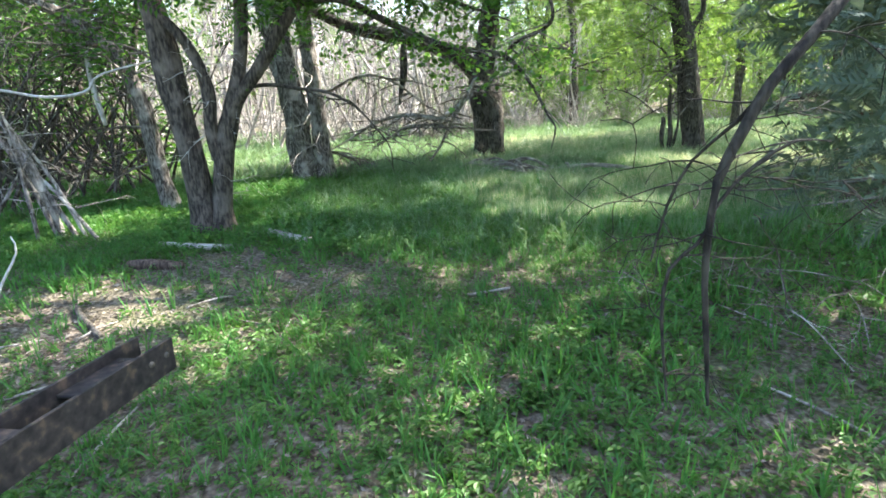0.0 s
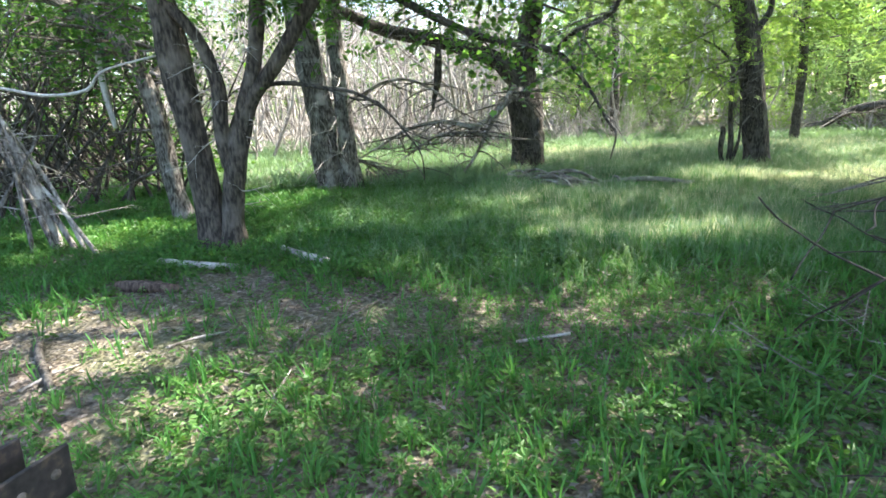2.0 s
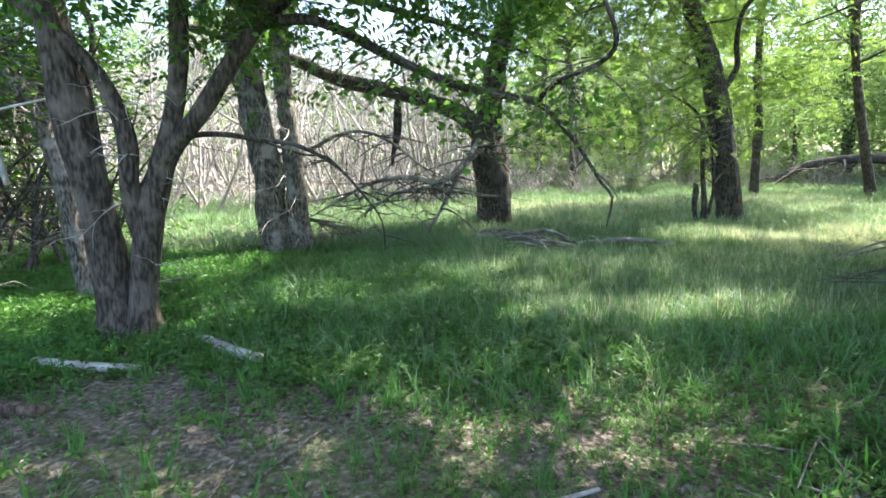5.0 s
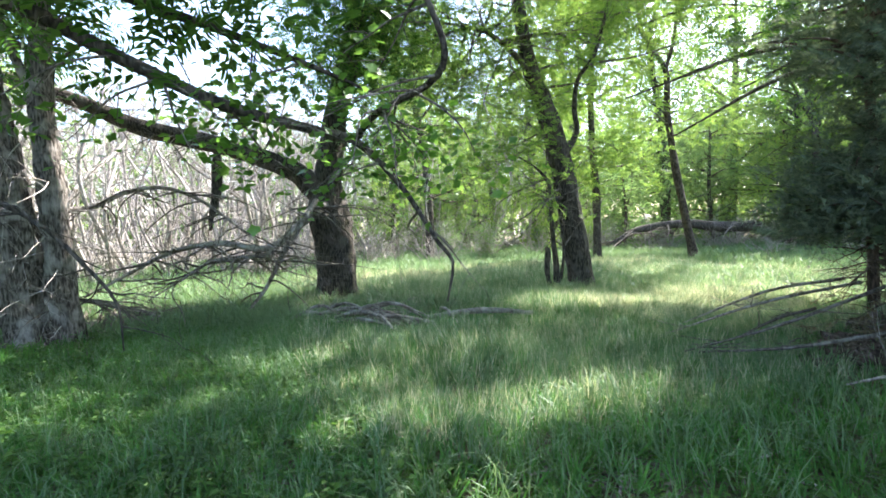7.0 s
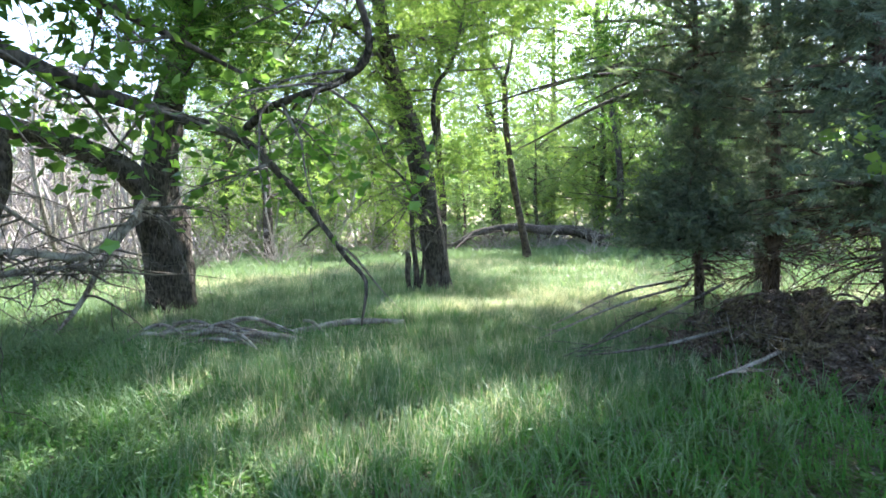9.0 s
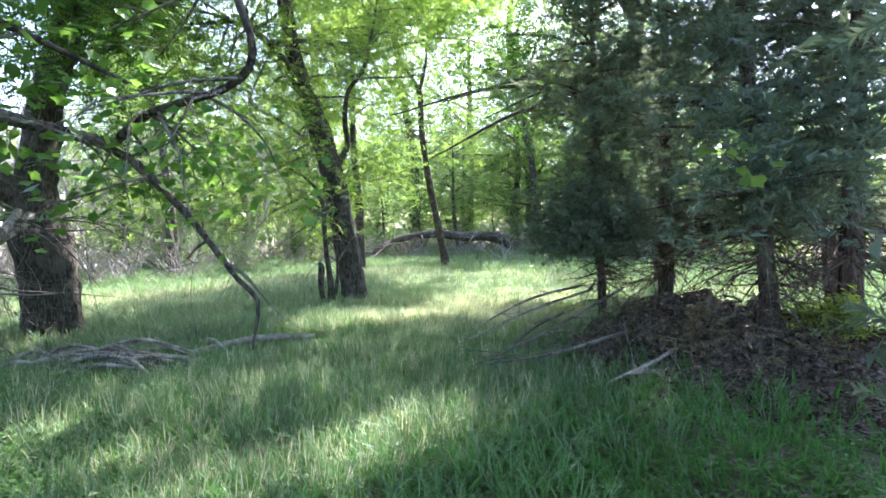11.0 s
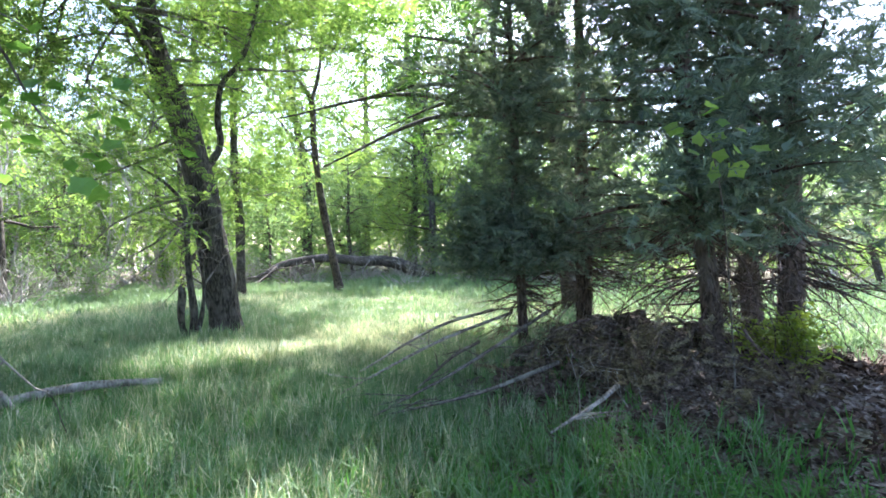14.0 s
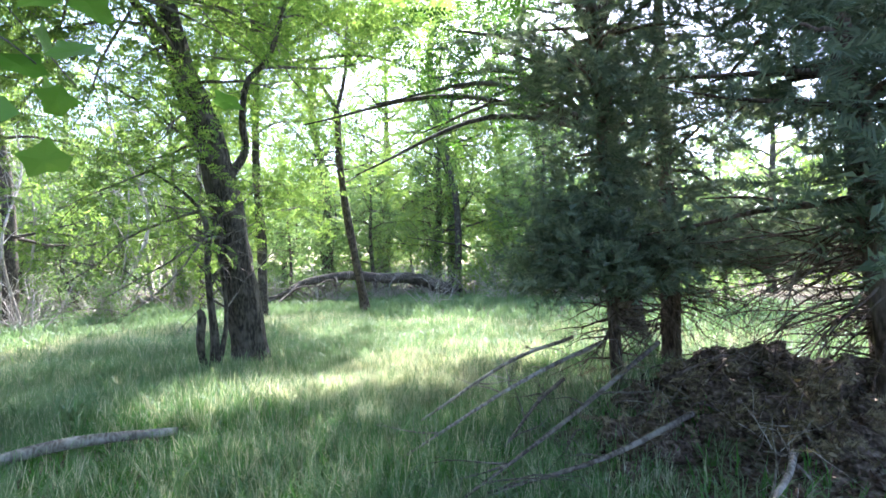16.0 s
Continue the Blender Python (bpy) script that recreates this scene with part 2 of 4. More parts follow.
def sprout(wood, start, way, length, radius, depth, droop=0.0, spread=0.7, kids=4, sides=5, bend=0.25, ends=None):
    """A crooked branch with side shoots, down to twigs. Collects the shoots' points in ends."""
    p, d = np.array(start, float), unit(way)
    n = 5
    pts = [(*p, radius)]
    spots = []
    for i in range(n):
        d = unit(d + rng.normal(0, bend, 3) * 0.6 + np.array([0, 0, -droop]))
        p = p + d * length / n
        p[2] = max(p[2], 0.03)
        pts.append((*p, radius * (1 - 0.85 * (i + 1) / n)))
        spots.append((p.copy(), d.copy(), i))
    wood.tube(pts, sides if depth > 0 else 4, length / 8 if depth > 0 else length / 4)
    if ends is not None:
        ends.extend(s[0] for s in spots[1:])
    if depth > 0:
        for k in range(kids):
            q, dd, i = spots[int(rng.integers(0, n))]
            side = unit(np.cross(dd, rng.normal(0, 1, 3)))
            sprout(wood, q, unit(dd * (1 - spread) + side * spread), length * rng.uniform(0.3, 0.6), max(0.002, radius * 0.42 * (1 - 0.12 * i)), depth - 1, droop, spread, max(2, kids - 1), 4, bend, ends)


def scatter(tv, tf, pos, size, up=None, tilt=1.0, heading=None):
    """Many turned copies of a small template (vertices, triangles) in two arrays."""
    n, k = len(pos), len(tv)
    yaw = rng.uniform(0, 2 * np.pi, n) if heading is None else heading
    if up is None:
        nz = rng.normal(0, 1, (n, 3)) * tilt + np.array([0, 0, 1.0])
    else:
        nz = up
    nz = nz / np.linalg.norm(nz, axis=1)[:, None]
    x = np.stack([np.cos(yaw), np.sin(yaw), np.zeros(n)], 1)
    y = np.cross(nz, x)
    y /= np.linalg.norm(y, axis=1)[:, None] + 1e-9
    x = np.cross(y, nz)
    s = np.asarray(size).reshape(-1, 1, 1) * np.ones((n, 1, 1))
    v = tv[None, :, 0:1] * x[:, None, :] + tv[None, :, 1:2] * y[:, None, :] + tv[None, :, 2:3] * nz[:, None, :]
    v = v * s + np.asarray(pos)[:, None, :]
    f = tf[None] + (np.arange(n) * k)[:, None, None]
    return v.reshape(-1, 3), f.reshape(-1, 3)


def leaf_template(width=0.45, fold=0.12):
    v = np.array([(0, 0, 0), (0.45, width / 2, fold), (1, 0, -0.08), (0.45, -width / 2, fold)])
    return v, np.array([(0, 1, 2), (0, 2, 3)])


def lobed_template():
    """A broad leaf with pointed lobes."""
    rim = []
    for k in range(9):
        a = radians(-160 + 40 * k)
        r = 0.55 if k % 2 == 0 else 0.36
        rim.append((0.45 + r * math.cos(a), r * math.sin(a), 0.07 * (abs(math.sin(a)))))
    v = np.array([(0.45, 0, 0.0), *rim])
    return v, np.array([(0, k, k + 1) for k in range(1, 9)] + [(0, 9, 1)])


def spray_template(pairs=5):
    """A feathered leaf: pairs of leaflets along a stalk that droops."""
    v, f = [], []
    for k in range(pairs):
        for s in (-1, 1):
            x, z = 0.15 + 0.8 * k / pairs, -0.25 * (k / pairs) ** 2
            b = len(v)
            v += [(x, 0, z), (x + 0.10, s * 0.13, z + 0.02), (x + 0.12, s * 0.32, z - 0.05), (x - 0.02, s * 0.15, z + 0.01)]
            f += [(b, b + 1, b + 2), (b, b + 2, b + 3)]
    b = len(v)
    v += [(0.9, 0, -0.2), (1.05, 0.07, -0.25), (1.2, 0, -0.33), (1.05, -0.07, -0.25)]
    f += [(b, b + 1, b + 2), (b, b + 2, b + 3)]
    return np.array(v), np.array(f)


def frond_template(seed=3):
    """A flat cedar frond: a stem with many narrow side shoots."""
    r = np.random.default_rng(seed)
    v, f = [], []
    for k in range(11):
        x = k / 11
        for s in (-1, 1):
            ln = (0.42 - 0.3 * x) * r.uniform(0.6, 1.2)
            b = len(v)
            z = r.normal(0, 0.05) - 0.18 * x * x
            v += [(x, 0, -0.18 * x * x), (x + ln * 0.8, s * ln * 0.75, z), (x + 0.09, s * 0.012, z)]
            f += [(b, b + 1, b + 2)]
    b = len(v)
    v += [(0, 0.018, 0), (1.15, 0, -0.25), (0, -0.018, 0)]
    f += [(b, b + 1, b + 2)]
    return np.array(v), np.array(f)


def tuft_template(blades=6, lean=0.45, width=0.035, seed=1):
    """A tuft of bent grass blades, one high."""
    r = np.random.default_rng(seed)
    v, f = [], []
    for k in range(blades):
        a, h, g = r.uniform(0, 6.28), r.uniform(0.55, 1.05), r.uniform(0.1, lean)
        o = np.array([math.cos(a), math.sin(a), 0])
        sd = np.array([-o[1], o[0], 0]) * width
        r0 = o * r.uniform(0, 0.14)
        b = len(v)
        p1, p2 = r0 + o * g * 0.35 + np.array([0, 0, h * 0.6]), r0 + o * g * 1.2 + np.array([0, 0, h * (1 - 0.25 * g)])
        v += [r0 - sd, r0 + sd, p1 + sd * 0.7, p1 - sd * 0.7, p2]
        f += [(b, b + 1, b + 2), (b, b + 2, b + 3), (b + 3, b + 2, b + 4)]
    return np.array(v), np.array(f)


def rosette_template(leaves=7, seed=2):
    """A low weed: small leaves on short stalks at several heights."""
    r = np.random.default_rng(seed)
    v, f = [], []
    for k in range(leaves):
        a, h, q = r.uniform(0, 6.28), r.uniform(0.15, 1.0), r.uniform(0.25, 0.6)
        o = np.array([math.cos(a), math.sin(a), 0])
        s = np.array([-o[1], o[0], 0]) * 0.14
        c = o * q * 0.45 + np.array([0, 0, h])
        b = len(v)
        v += [c - o * 0.05, c + o * 0.2 + s + np.array([0, 0, .05]), c + o * 0.45 - np.array([0, 0, 0.06]), c + o * 0.2 - s + np.array([0, 0, .05])]
        f += [(b, b + 1, b + 2), (b, b + 2, b + 3)]
    return np.array(v), np.array(f)


# openings left in the leaves for sun patches: ground x, y and half widths
GLADES = [(5.8, 9.3, 1.2, 0.65), (7.2, 9.5, 0.7, 0.4), (4.0, 10.2, 0.4, 0.25), (4.6, 15.0, 3.2, 0.9), (8.6, 13.6, 1.5, 0.6), (2.2, 14.6, 1.0, 0.5), (7.3, 12.7, 0.6, 0.3),
          (1.95, 6.3, 0.35, 0.25), (2.65, 6.1, 0.4, 0.22), (-1.6, 3.3, 0.3, 0.2), (-2.4, 3.7, 0.35, 0.22), (-3.1, 4.2, 0.5, 0.35), (5.7, 6.0, 0.25, 0.18), (5.2, 5.3, 0.22, 0.15), (6.15, 4.5, 0.3, 0.2), (7.0, 3.6, 0.5, 0.3), (-1.4, 3.05, 0.25, 0.2),
          (9.8, 12.5, 1.2, 0.5), (-4.9, 7.0, 0.7, 0.5), (-3.5, 10.3, 0.55, 0.6), (0.6, 12.5, 0.4, 0.35), (-3.6, 9.4, 0.7, 0.5), (10.5, 7.5, 2.2, 1.2), (2.6, 3.2, 0.3, 0.2), (3.3, 5.8, 0.25, 0.15), (4.15, 5.2, 0.3, 0.2), (8.4, 4.4, 0.9, 0.5)]


def shaded(pos):
    """Which places are not over an opening, along the sun's way."""
    s = np.array(SUN_TO)
    q = pos[:, :2] - s[None, :2] * (pos[:, 2:3] / s[2])
    keep = np.ones(len(pos), bool)
    gx, gy = q[:, 0], q[:, 1]
    ragged = 0.75 + 0.55 * np.sin(3.1 * gx + 1.9 * gy + 0.4) * np.sin(2.7 * gy - 1.3 * gx) + 0.4 * np.sin(7.3 * gx + 2.0 * gy) * np.sin(6.1 * gy - 3.0 * gx + 1.0)
    for x, y, a, b in GLADES:
        keep &= ((q[:, 0] - x) / (a + 0.32)) ** 2 + ((q[:, 1] - y) / (b + 0.28)) ** 2 > ragged
    return keep


def crown_mesh(name, points, mat, template, size, per=6, spread=0.35, tilt=0.8, open_sky=True):
    """Leaves gathered round the points of the shoots."""
    pts = np.asarray(points)
    pos = np.repeat(pts, per, 0) + rng.normal(0, spread, (len(pts) * per, 3))
    if open_sky:
        pos = pos[shaded(pos)]
    pos[:, 2] = np.maximum(pos[:, 2], 0.3)
    v, f = scatter(*template, pos, rng.uniform(0.7, 1.3, len(pos)) * size, tilt=tilt)
    return mesh_of(name, v, f, mat, False)


# ---- ground ----


def ground_z(x, y):
    """Level ground with slight swells, and a low bank of soil under the cedars."""
    x, y = np.asarray(x, float), np.asarray(y, float)
    z = 0.025 * np.sin(x * 0.9 + 1.2) * np.cos(y * 0.8) + 0.018 * np.sin(x * 2.3) * np.sin(y * 2.0 + 0.5)
    near = np.exp(-((x - 6.5) / 1.05) ** 2 - ((y - 5.0) / 1.3) ** 2) * 0.40
    heap = np.exp(-((x - 6.0) / 0.7) ** 2 - ((y - 6.1) / 0.75) ** 2) * 0.34
    return z + near + heap


def bare(x, y):
    """How bare the soil is, 0 to 1."""
    b = np.exp(-((x + 2.6) / 1.3) ** 2 - ((y - 3.9) / 1.1) ** 2) * 1.0
    b += np.exp(-((x - 6.2) / 1.4) ** 2 - ((y - 5.4) / 1.35) ** 2) * 1.5
    b += np.exp(-((x - 6.6) / 1.6) ** 2 - ((y - 3.6) / 1.2) ** 2) * 1.1
    b += np.exp(-((x + 2.1) / 0.8) ** 2 - ((y - 5.2) / 0.5) ** 2) * 0.7
    b += np.exp(-((x - 1.9) / 0.8) ** 2 - ((y - 3.0) / 0.6) ** 2) * 0.45
    b += np.exp(-((x + 1.0) / 0.7) ** 2 - ((y - 4.4) / 0.5) ** 2) * 0.6
    return np.clip(b, 0, 1)


def axis(lo, hi, step):
    inner = np.arange(lo, hi, step)
    out = 0.4 * 1.45 ** np.arange(1, 19)
    return np.concatenate([(lo - np.cumsum(out))[::-1], inner, hi + np.cumsum(out)])


gx, gy = axis(-9, 15, 0.12), axis(-3, 20, 0.12)
GX, GY = np.meshgrid(gx, gy)
GZ = ground_z(GX, GY) + rng.normal(0, 0.008, GX.shape)
nx, ny = len(gx), len(gy)
ii, jj = np.meshgrid(np.arange(ny - 1), np.arange(nx - 1), indexing="ij")
quads = np.stack([ii * nx + jj, ii * nx + jj + 1, (ii + 1) * nx + jj + 1, (ii + 1) * nx + jj], -1).reshape(-1, 4)
ground = part("ground", mesh_of("ground", np.stack([GX, GY, GZ], -1).reshape(-1, 3), quads, SOIL))
tagged(ground, "brown woodland soil with leaf litter and moss", "ground", kind="structure")


def on_ground(x, y, lift=0.0):
    return np.stack([x, y, ground_z(x, y) + lift], -1)


def sow(name, label, category, template, mat, box, count, size, tilt=0.25, density=None, lift=0.0):
    x, y = rng.uniform(box[0], box[1], count), rng.uniform(box[2], box[3], count)
    if density is not None:
        keep = rng.uniform(0, 1, count) < density(x, y)
        x, y = x[keep], y[keep]
    s = rng.uniform(0.6, 1.35, len(x)) * size
    clump = np.array([noise.noise(Vector((a * 0.8, b * 0.8, 3.1))) for a, b in zip(x, y)])
    s *= 1 + 0.55 * clump
    v, f = scatter(*template, on_ground(x, y, lift), s, tilt=tilt)
    return tagged(part(name, mesh_of(name, v, f, mat, False)), label, category, kind="stuff")

# ---- trees ----
SPRAY, LEAF1, LOBED, FROND = spray_template(), leaf_template(), lobed_template(), frond_template()


def stem(name, parent, pts, mat, sides=20, furrow=0.3, step=0.07, label=""):
    w = Wood()
    line = w.tube(pts, sides, step, furrow)
    part(name, w.mesh(name, mat), parent, label)
    return line


def shoots(name, parent, lines, mat, count, length, radius, depth=2, droop=0.0, up=0.2, lo=0.3, kids=4, label="", only=None):
    """Side branches that leave the given stems, in one part; returns the points of their shoots."""
    w, ends = Wood(), []
    for line in lines:
        for _ in range(count):
            k = int(rng.uniform(lo, 1.0) * (len(line) - 1))
            way = unit(np.array([*rng.normal(0, 1, 2), up]))
            if only is not None:
                way = unit(np.array(only) + rng.normal(0, 0.5, 3))
            sprout(w, line[k, :3], way, length * rng.uniform(0.6, 1.3), min(radius, line[k, 3] * 0.8), depth, droop, kids=kids, ends=ends)
    tagged(part(name, w.mesh(name, mat), parent, label), kind="stuff")
    return ends


# many-stemmed tree with a long leafy limb over the clearing
fork_tree = thing("forked_tree", "grey-barked tree forking low into several crooked stems, rooted in grass", "tree")
f1 = stem("trunk", fork_tree, [(-2.96, 6.55, -0.1, 0.26), (-2.97, 6.55, 0.25, 0.17), (-2.98, 6.5, 0.93, 0.15), (-3.03, 6.45, 1.7, 0.15), (-3.07, 6.4, 2.42, 0.14), (-3.2, 6.3, 3.6, 0.12), (-3.5, 6.1, 5.4, 0.08), (-3.4, 6.0, 7.2, 0.03)], BARK_GREY)
f2 = stem("stem", fork_tree, [(-2.75, 6.5, -0.1, 0.21), (-2.72, 6.5, 0.25, 0.13), (-2.63, 6.5, 0.78, 0.115), (-2.51, 6.5, 1.24, 0.115), (-2.35, 6.5, 1.58, 0.085), (-2.01, 6.5, 1.96, 0.075), (-1.67, 6.5, 2.41, 0.07), (-1.4, 6.5, 2.75, 0.065), (-0.9, 6.5, 3.6, 0.05), (-0.5, 6.3, 5.0, 0.02)], BARK_GREY, 16)
f3 = stem("stem", fork_tree, [(-2.55, 6.5, 1.15, 0.10), (-2.42, 6.5, 1.5, 0.09), (-2.28, 6.5, 1.85, 0.085), (-2.15, 6.48, 2.38, 0.08), (-2.05, 6.4, 3.2, 0.07), (-1.8, 6.2, 5.2, 0.04), (-1.7, 6.1, 6.6, 0.015)], BARK_GREY, 14)
f4 = stem("stem", fork_tree, [(-2.66, 6.48, 0.9, 0.08), (-2.66, 6.42, 1.3, 0.075), (-2.62, 6.4, 1.74, 0.07), (-2.77, 6.38, 2.23, 0.06), (-3.12, 6.3, 2.65, 0.05), (-3.8, 6.1, 3.3, 0.03)], BARK_GREY, 12)
f5 = stem("limb", fork_tree, [(-1.5, 6.5, 2.62, 0.05), (-1.0, 6.5, 2.62, 0.045), (-0.4, 6.5, 2.32, 0.042), (0.1, 6.55, 2.1, 0.038), (0.55, 6.75, 2.02, 0.034), (0.93, 6.93, 1.95, 0.03), (1.2, 6.75, 1.62, 0.02), (1.36, 6.4, 1.22, 0.014), (1.42, 6.3, 1.1, 0.012), (1.36, 6.25, 0.86, 0.006)], BARK_DARK, 10, 0.2)
f6 = stem("limb", fork_tree, [(0.9, 6.92, 1.96, 0.026), (1.02, 6.6, 2.1, 0.022), (1.25, 6.15, 2.18, 0.02), (1.3, 5.95, 2.3, 0.02), (1.2, 5.9, 2.55, 0.016), (1.0, 5.85, 2.9, 0.012)], BARK_DARK, 8, 0.2)
f7 = stem("limb", fork_tree, [(-1.7, 6.5, 2.45, 0.045), (-1.1, 6.7, 2.9, 0.04), (-0.2, 6.9, 2.75, 0.032), (0.5, 7.0, 2.55, 0.022), (1.1, 7.1, 2.35, 0.01)], BARK_DARK, 8, 0.2)
f8 = stem("dead_branch", fork_tree, [(-2.35, 6.5, 1.62, 0.03), (-2.2, 6.58, 1.73, 0.026), (-1.9, 6.6, 1.74, 0.024), (-1.58, 6.6, 1.68, 0.022), (-1.28, 6.6, 1.63, 0.019), (-0.95, 6.6, 1.44, 0.015), (-0.71, 6.6, 1.16, 0.012), (-0.57, 6.6, 0.94, 0.009), (-0.55, 6.6, 0.66, 0.004)], BARK_DARK, 8, 0.25, label="bare dark drooping branch")
f9 = stem("dead_branch", fork_tree, [(-1.58, 6.6, 1.68, 0.014), (-1.23, 6.55, 1.55, 0.012), (-1.0, 6.5, 1.52, 0.009), (-0.84, 6.45, 1.35, 0.004)], BARK_DARK, 6, 0.2)
shoots("bare_twig_spray", fork_tree, [f8, f9], BARK_DARK, 7, 0.4, 0.007, 1, 0.08, -0.1, 0.25, 3)
top = shoots("upper_branch_spray", fork_tree, [f1, f2, f3], BARK_GREY, 6, 1.7, 0.05, 2, 0.0, 0.6, 0.55)
shoots("dead_twig_spray", fork_tree, [f1[6:30], f2[6:24], f3[:24], f4[:20]], PALE_TWIG, 9, 0.45, 0.010, 1, 0.05, 0.1, 0.0, label="short dead pale twigs")
e1 = shoots("twig_spray", fork_tree, [f5[8:], f6, f7], TWIG, 15, 0.75, 0.010, 1, 0.12, -0.2, 0.1)
part("crown", crown_mesh("crown", top, LEAF, SPRAY, 0.28, 3, 0.3), fork_tree, "high feathery green leaves")
near_leaves = np.array(e1)
near_leaves = near_leaves[(near_leaves[:, 2] > 1.5) & (near_leaves[:, 1] > 6.25)]
part("limb_leaves", crown_mesh("limb_leaves", near_leaves, LEAF_BROAD, LOBED, 0.065, 2, 0.10, 0.6, False), fork_tree, "broad lobed green leaves")

# thin leaning tree behind it
thin_tree = thing("leaning_thin_tree", "thin leaning tree with peeling pale bark and dead branches", "tree")
t1 = stem("trunk", thin_tree, [(-4.12, 8.0, -0.05, 0.17), (-4.18, 8.0, 0.4, 0.13), (-4.21, 8.0, 0.86, 0.12), (-4.27, 8.0, 1.59, 0.12), (-4.45, 8.0, 2.21, 0.10), (-4.86, 8.0, 2.67, 0.09), (-5.6, 8.0, 3.07, 0.07), (-6.6, 8.1, 3.4, 0.03)], BARK_SHAG, 16)
stem("broken_branch", thin_tree, [(-4.87, 8.0, 2.66, 0.03), (-4.89, 7.95, 2.15, 0.04), (-4.86, 7.92, 1.7, 0.04), (-4.8, 7.9, 1.34, 0.03)], BLEACHED, 8, 0.3, label="bleached hanging branch without bark")
shoots("dead_twig_spray", thin_tree, [t1], TWIG, 26, 1.2, 0.02, 2, 0.05, 0.0, 0.15, 3, "dark bare tangled twigs")
e2 = shoots("branch_spray", thin_tree, [t1], TWIG, 16, 1.3, 0.03, 2, 0.05, 0.3, 0.4)
part("crown", crown_mesh("crown", e2, LEAF, LEAF1, 0.09, 3, 0.2, 1.0), thin_tree)

# twin-trunked shaggy tree
twin = thing("twin_trunk_tree", "pair of shaggy pale-barked trunks from one root, hung with dead branches", "tree")
w1 = stem("trunk", twin, [(-2.7, 10.8, -0.1, 0.36), (-2.71, 10.8, 0.15, 0.28), (-2.74, 10.8, 0.6, 0.25), (-2.76, 10.8, 1.26, 0.24), (-2.84, 10.8, 1.92, 0.235), (-2.92, 10.8, 2.56, 0.225), (-3.03, 10.8, 3.2, 0.21), (-3.03, 10.8, 3.8, 0.19), (-2.9, 10.9, 5.5, 0.13), (-3.1, 11, 7.5, 0.05)], BARK_SHAG, 26, 0.45)
w2 = stem("trunk", twin, [(-2.3, 10.78, -0.1, 0.25), (-2.32, 10.78, 0.2, 0.19), (-2.34, 10.78, 1.25, 0.165), (-2.36, 10.78, 1.97, 0.15), (-2.41, 10.78, 2.67, 0.14), (-2.41, 10.78, 3.35, 0.135), (-2.35, 10.78, 4.0, 0.12), (-2.3, 10.7, 5.5, 0.08), (-2.0, 10.6, 7.2, 0.03)], BARK_SHAG, 20, 0.45)
stem("limb", twin, [(-2.42, 10.72, 3.0, 0.06), (-2.56, 10.7, 3.35, 0.055), (-2.69, 10.7, 3.8, 0.05), (-2.8, 10.6, 4.6, 0.02)], BARK_SHAG, 10, 0.3)
e3 = shoots("upper_branch_spray", twin, [w1, w2], BARK_DARK, 7, 1.8, 0.05, 2, 0.0, 0.3, 0.5)
shoots("dead_twig_spray", twin, [w1[:50], w2[:50]], PALE_TWIG, 26, 0.8, 0.012, 2, 0.15, -0.3, 0.05, 3, "dead hanging twigs")
part("crown", crown_mesh("crown", [p for p in e3 if p[2] > 3.6], LEAF, SPRAY, 0.26, 3, 0.4), twin)
b1 = stem("dead_limb", twin, [(-2.75, 11.0, 1.66, 0.035), (-2.38, 11.4, 1.69, 0.035), (-2.12, 11.5, 1.74, 0.034), (-1.72, 11.5, 1.93, 0.032), (-1.27, 11.5, 1.99, 0.03), (-0.82, 11.5, 1.83, 0.026), (-0.38, 11.5, 1.49, 0.02), (0.01, 11.5, 1.14, 0.01)], DEAD_WOOD, 8, 0.25, label="arching dead grey limb")
b2 = stem("dead_limb", twin, [(-2.6, 10.6, 0.75, 0.03), (-2.29, 10.9, 0.55, 0.028), (-1.8, 11.2, 0.35, 0.02), (-1.3, 11.3, 0.15, 0.01)], DEAD_WOOD, 8, 0.25)
shoots("dead_spray", twin, [b1, b2], TWIG, 22, 1.1, 0.016, 2, 0.12, -0.1, 0.2, 3, "tangle of hanging dead twigs")

# big leaning tree with the long horizontal limb
lean = thing("broken_limbed_tree", "dark furrowed tree with a long sideways limb and dead boughs", "tree")
l1 = stem("trunk", lean, [(1.33, 13.0, -0.1, 0.46), (1.31, 13.0, 0.2, 0.36), (1.27, 13.0, 1.05, 0.33), (1.16, 13.0, 1.7, 0.33), (1.2, 13.0, 2.3, 0.25), (1.4, 13.0, 3.41, 0.21), (1.69, 13.0, 4.55, 0.18), (1.94, 13.0, 5.5, 0.14), (2.2, 13, 7.5, 0.06)], BARK_DARK, 28, 0.42)
l2 = stem("limb", lean, [(1.2, 13.0, 1.75, 0.24), (0.9, 12.98, 2.1, 0.20), (0.55, 12.95, 2.4, 0.17), (-0.52, 12.95, 2.79, 0.145), (-1.82, 12.95, 3.1, 0.125), (-2.62, 12.95, 3.47, 0.11), (-3.38, 13.0, 3.75, 0.10), (-5.0, 13.0, 4.3, 0.05)], BARK_DARK, 18, 0.3)
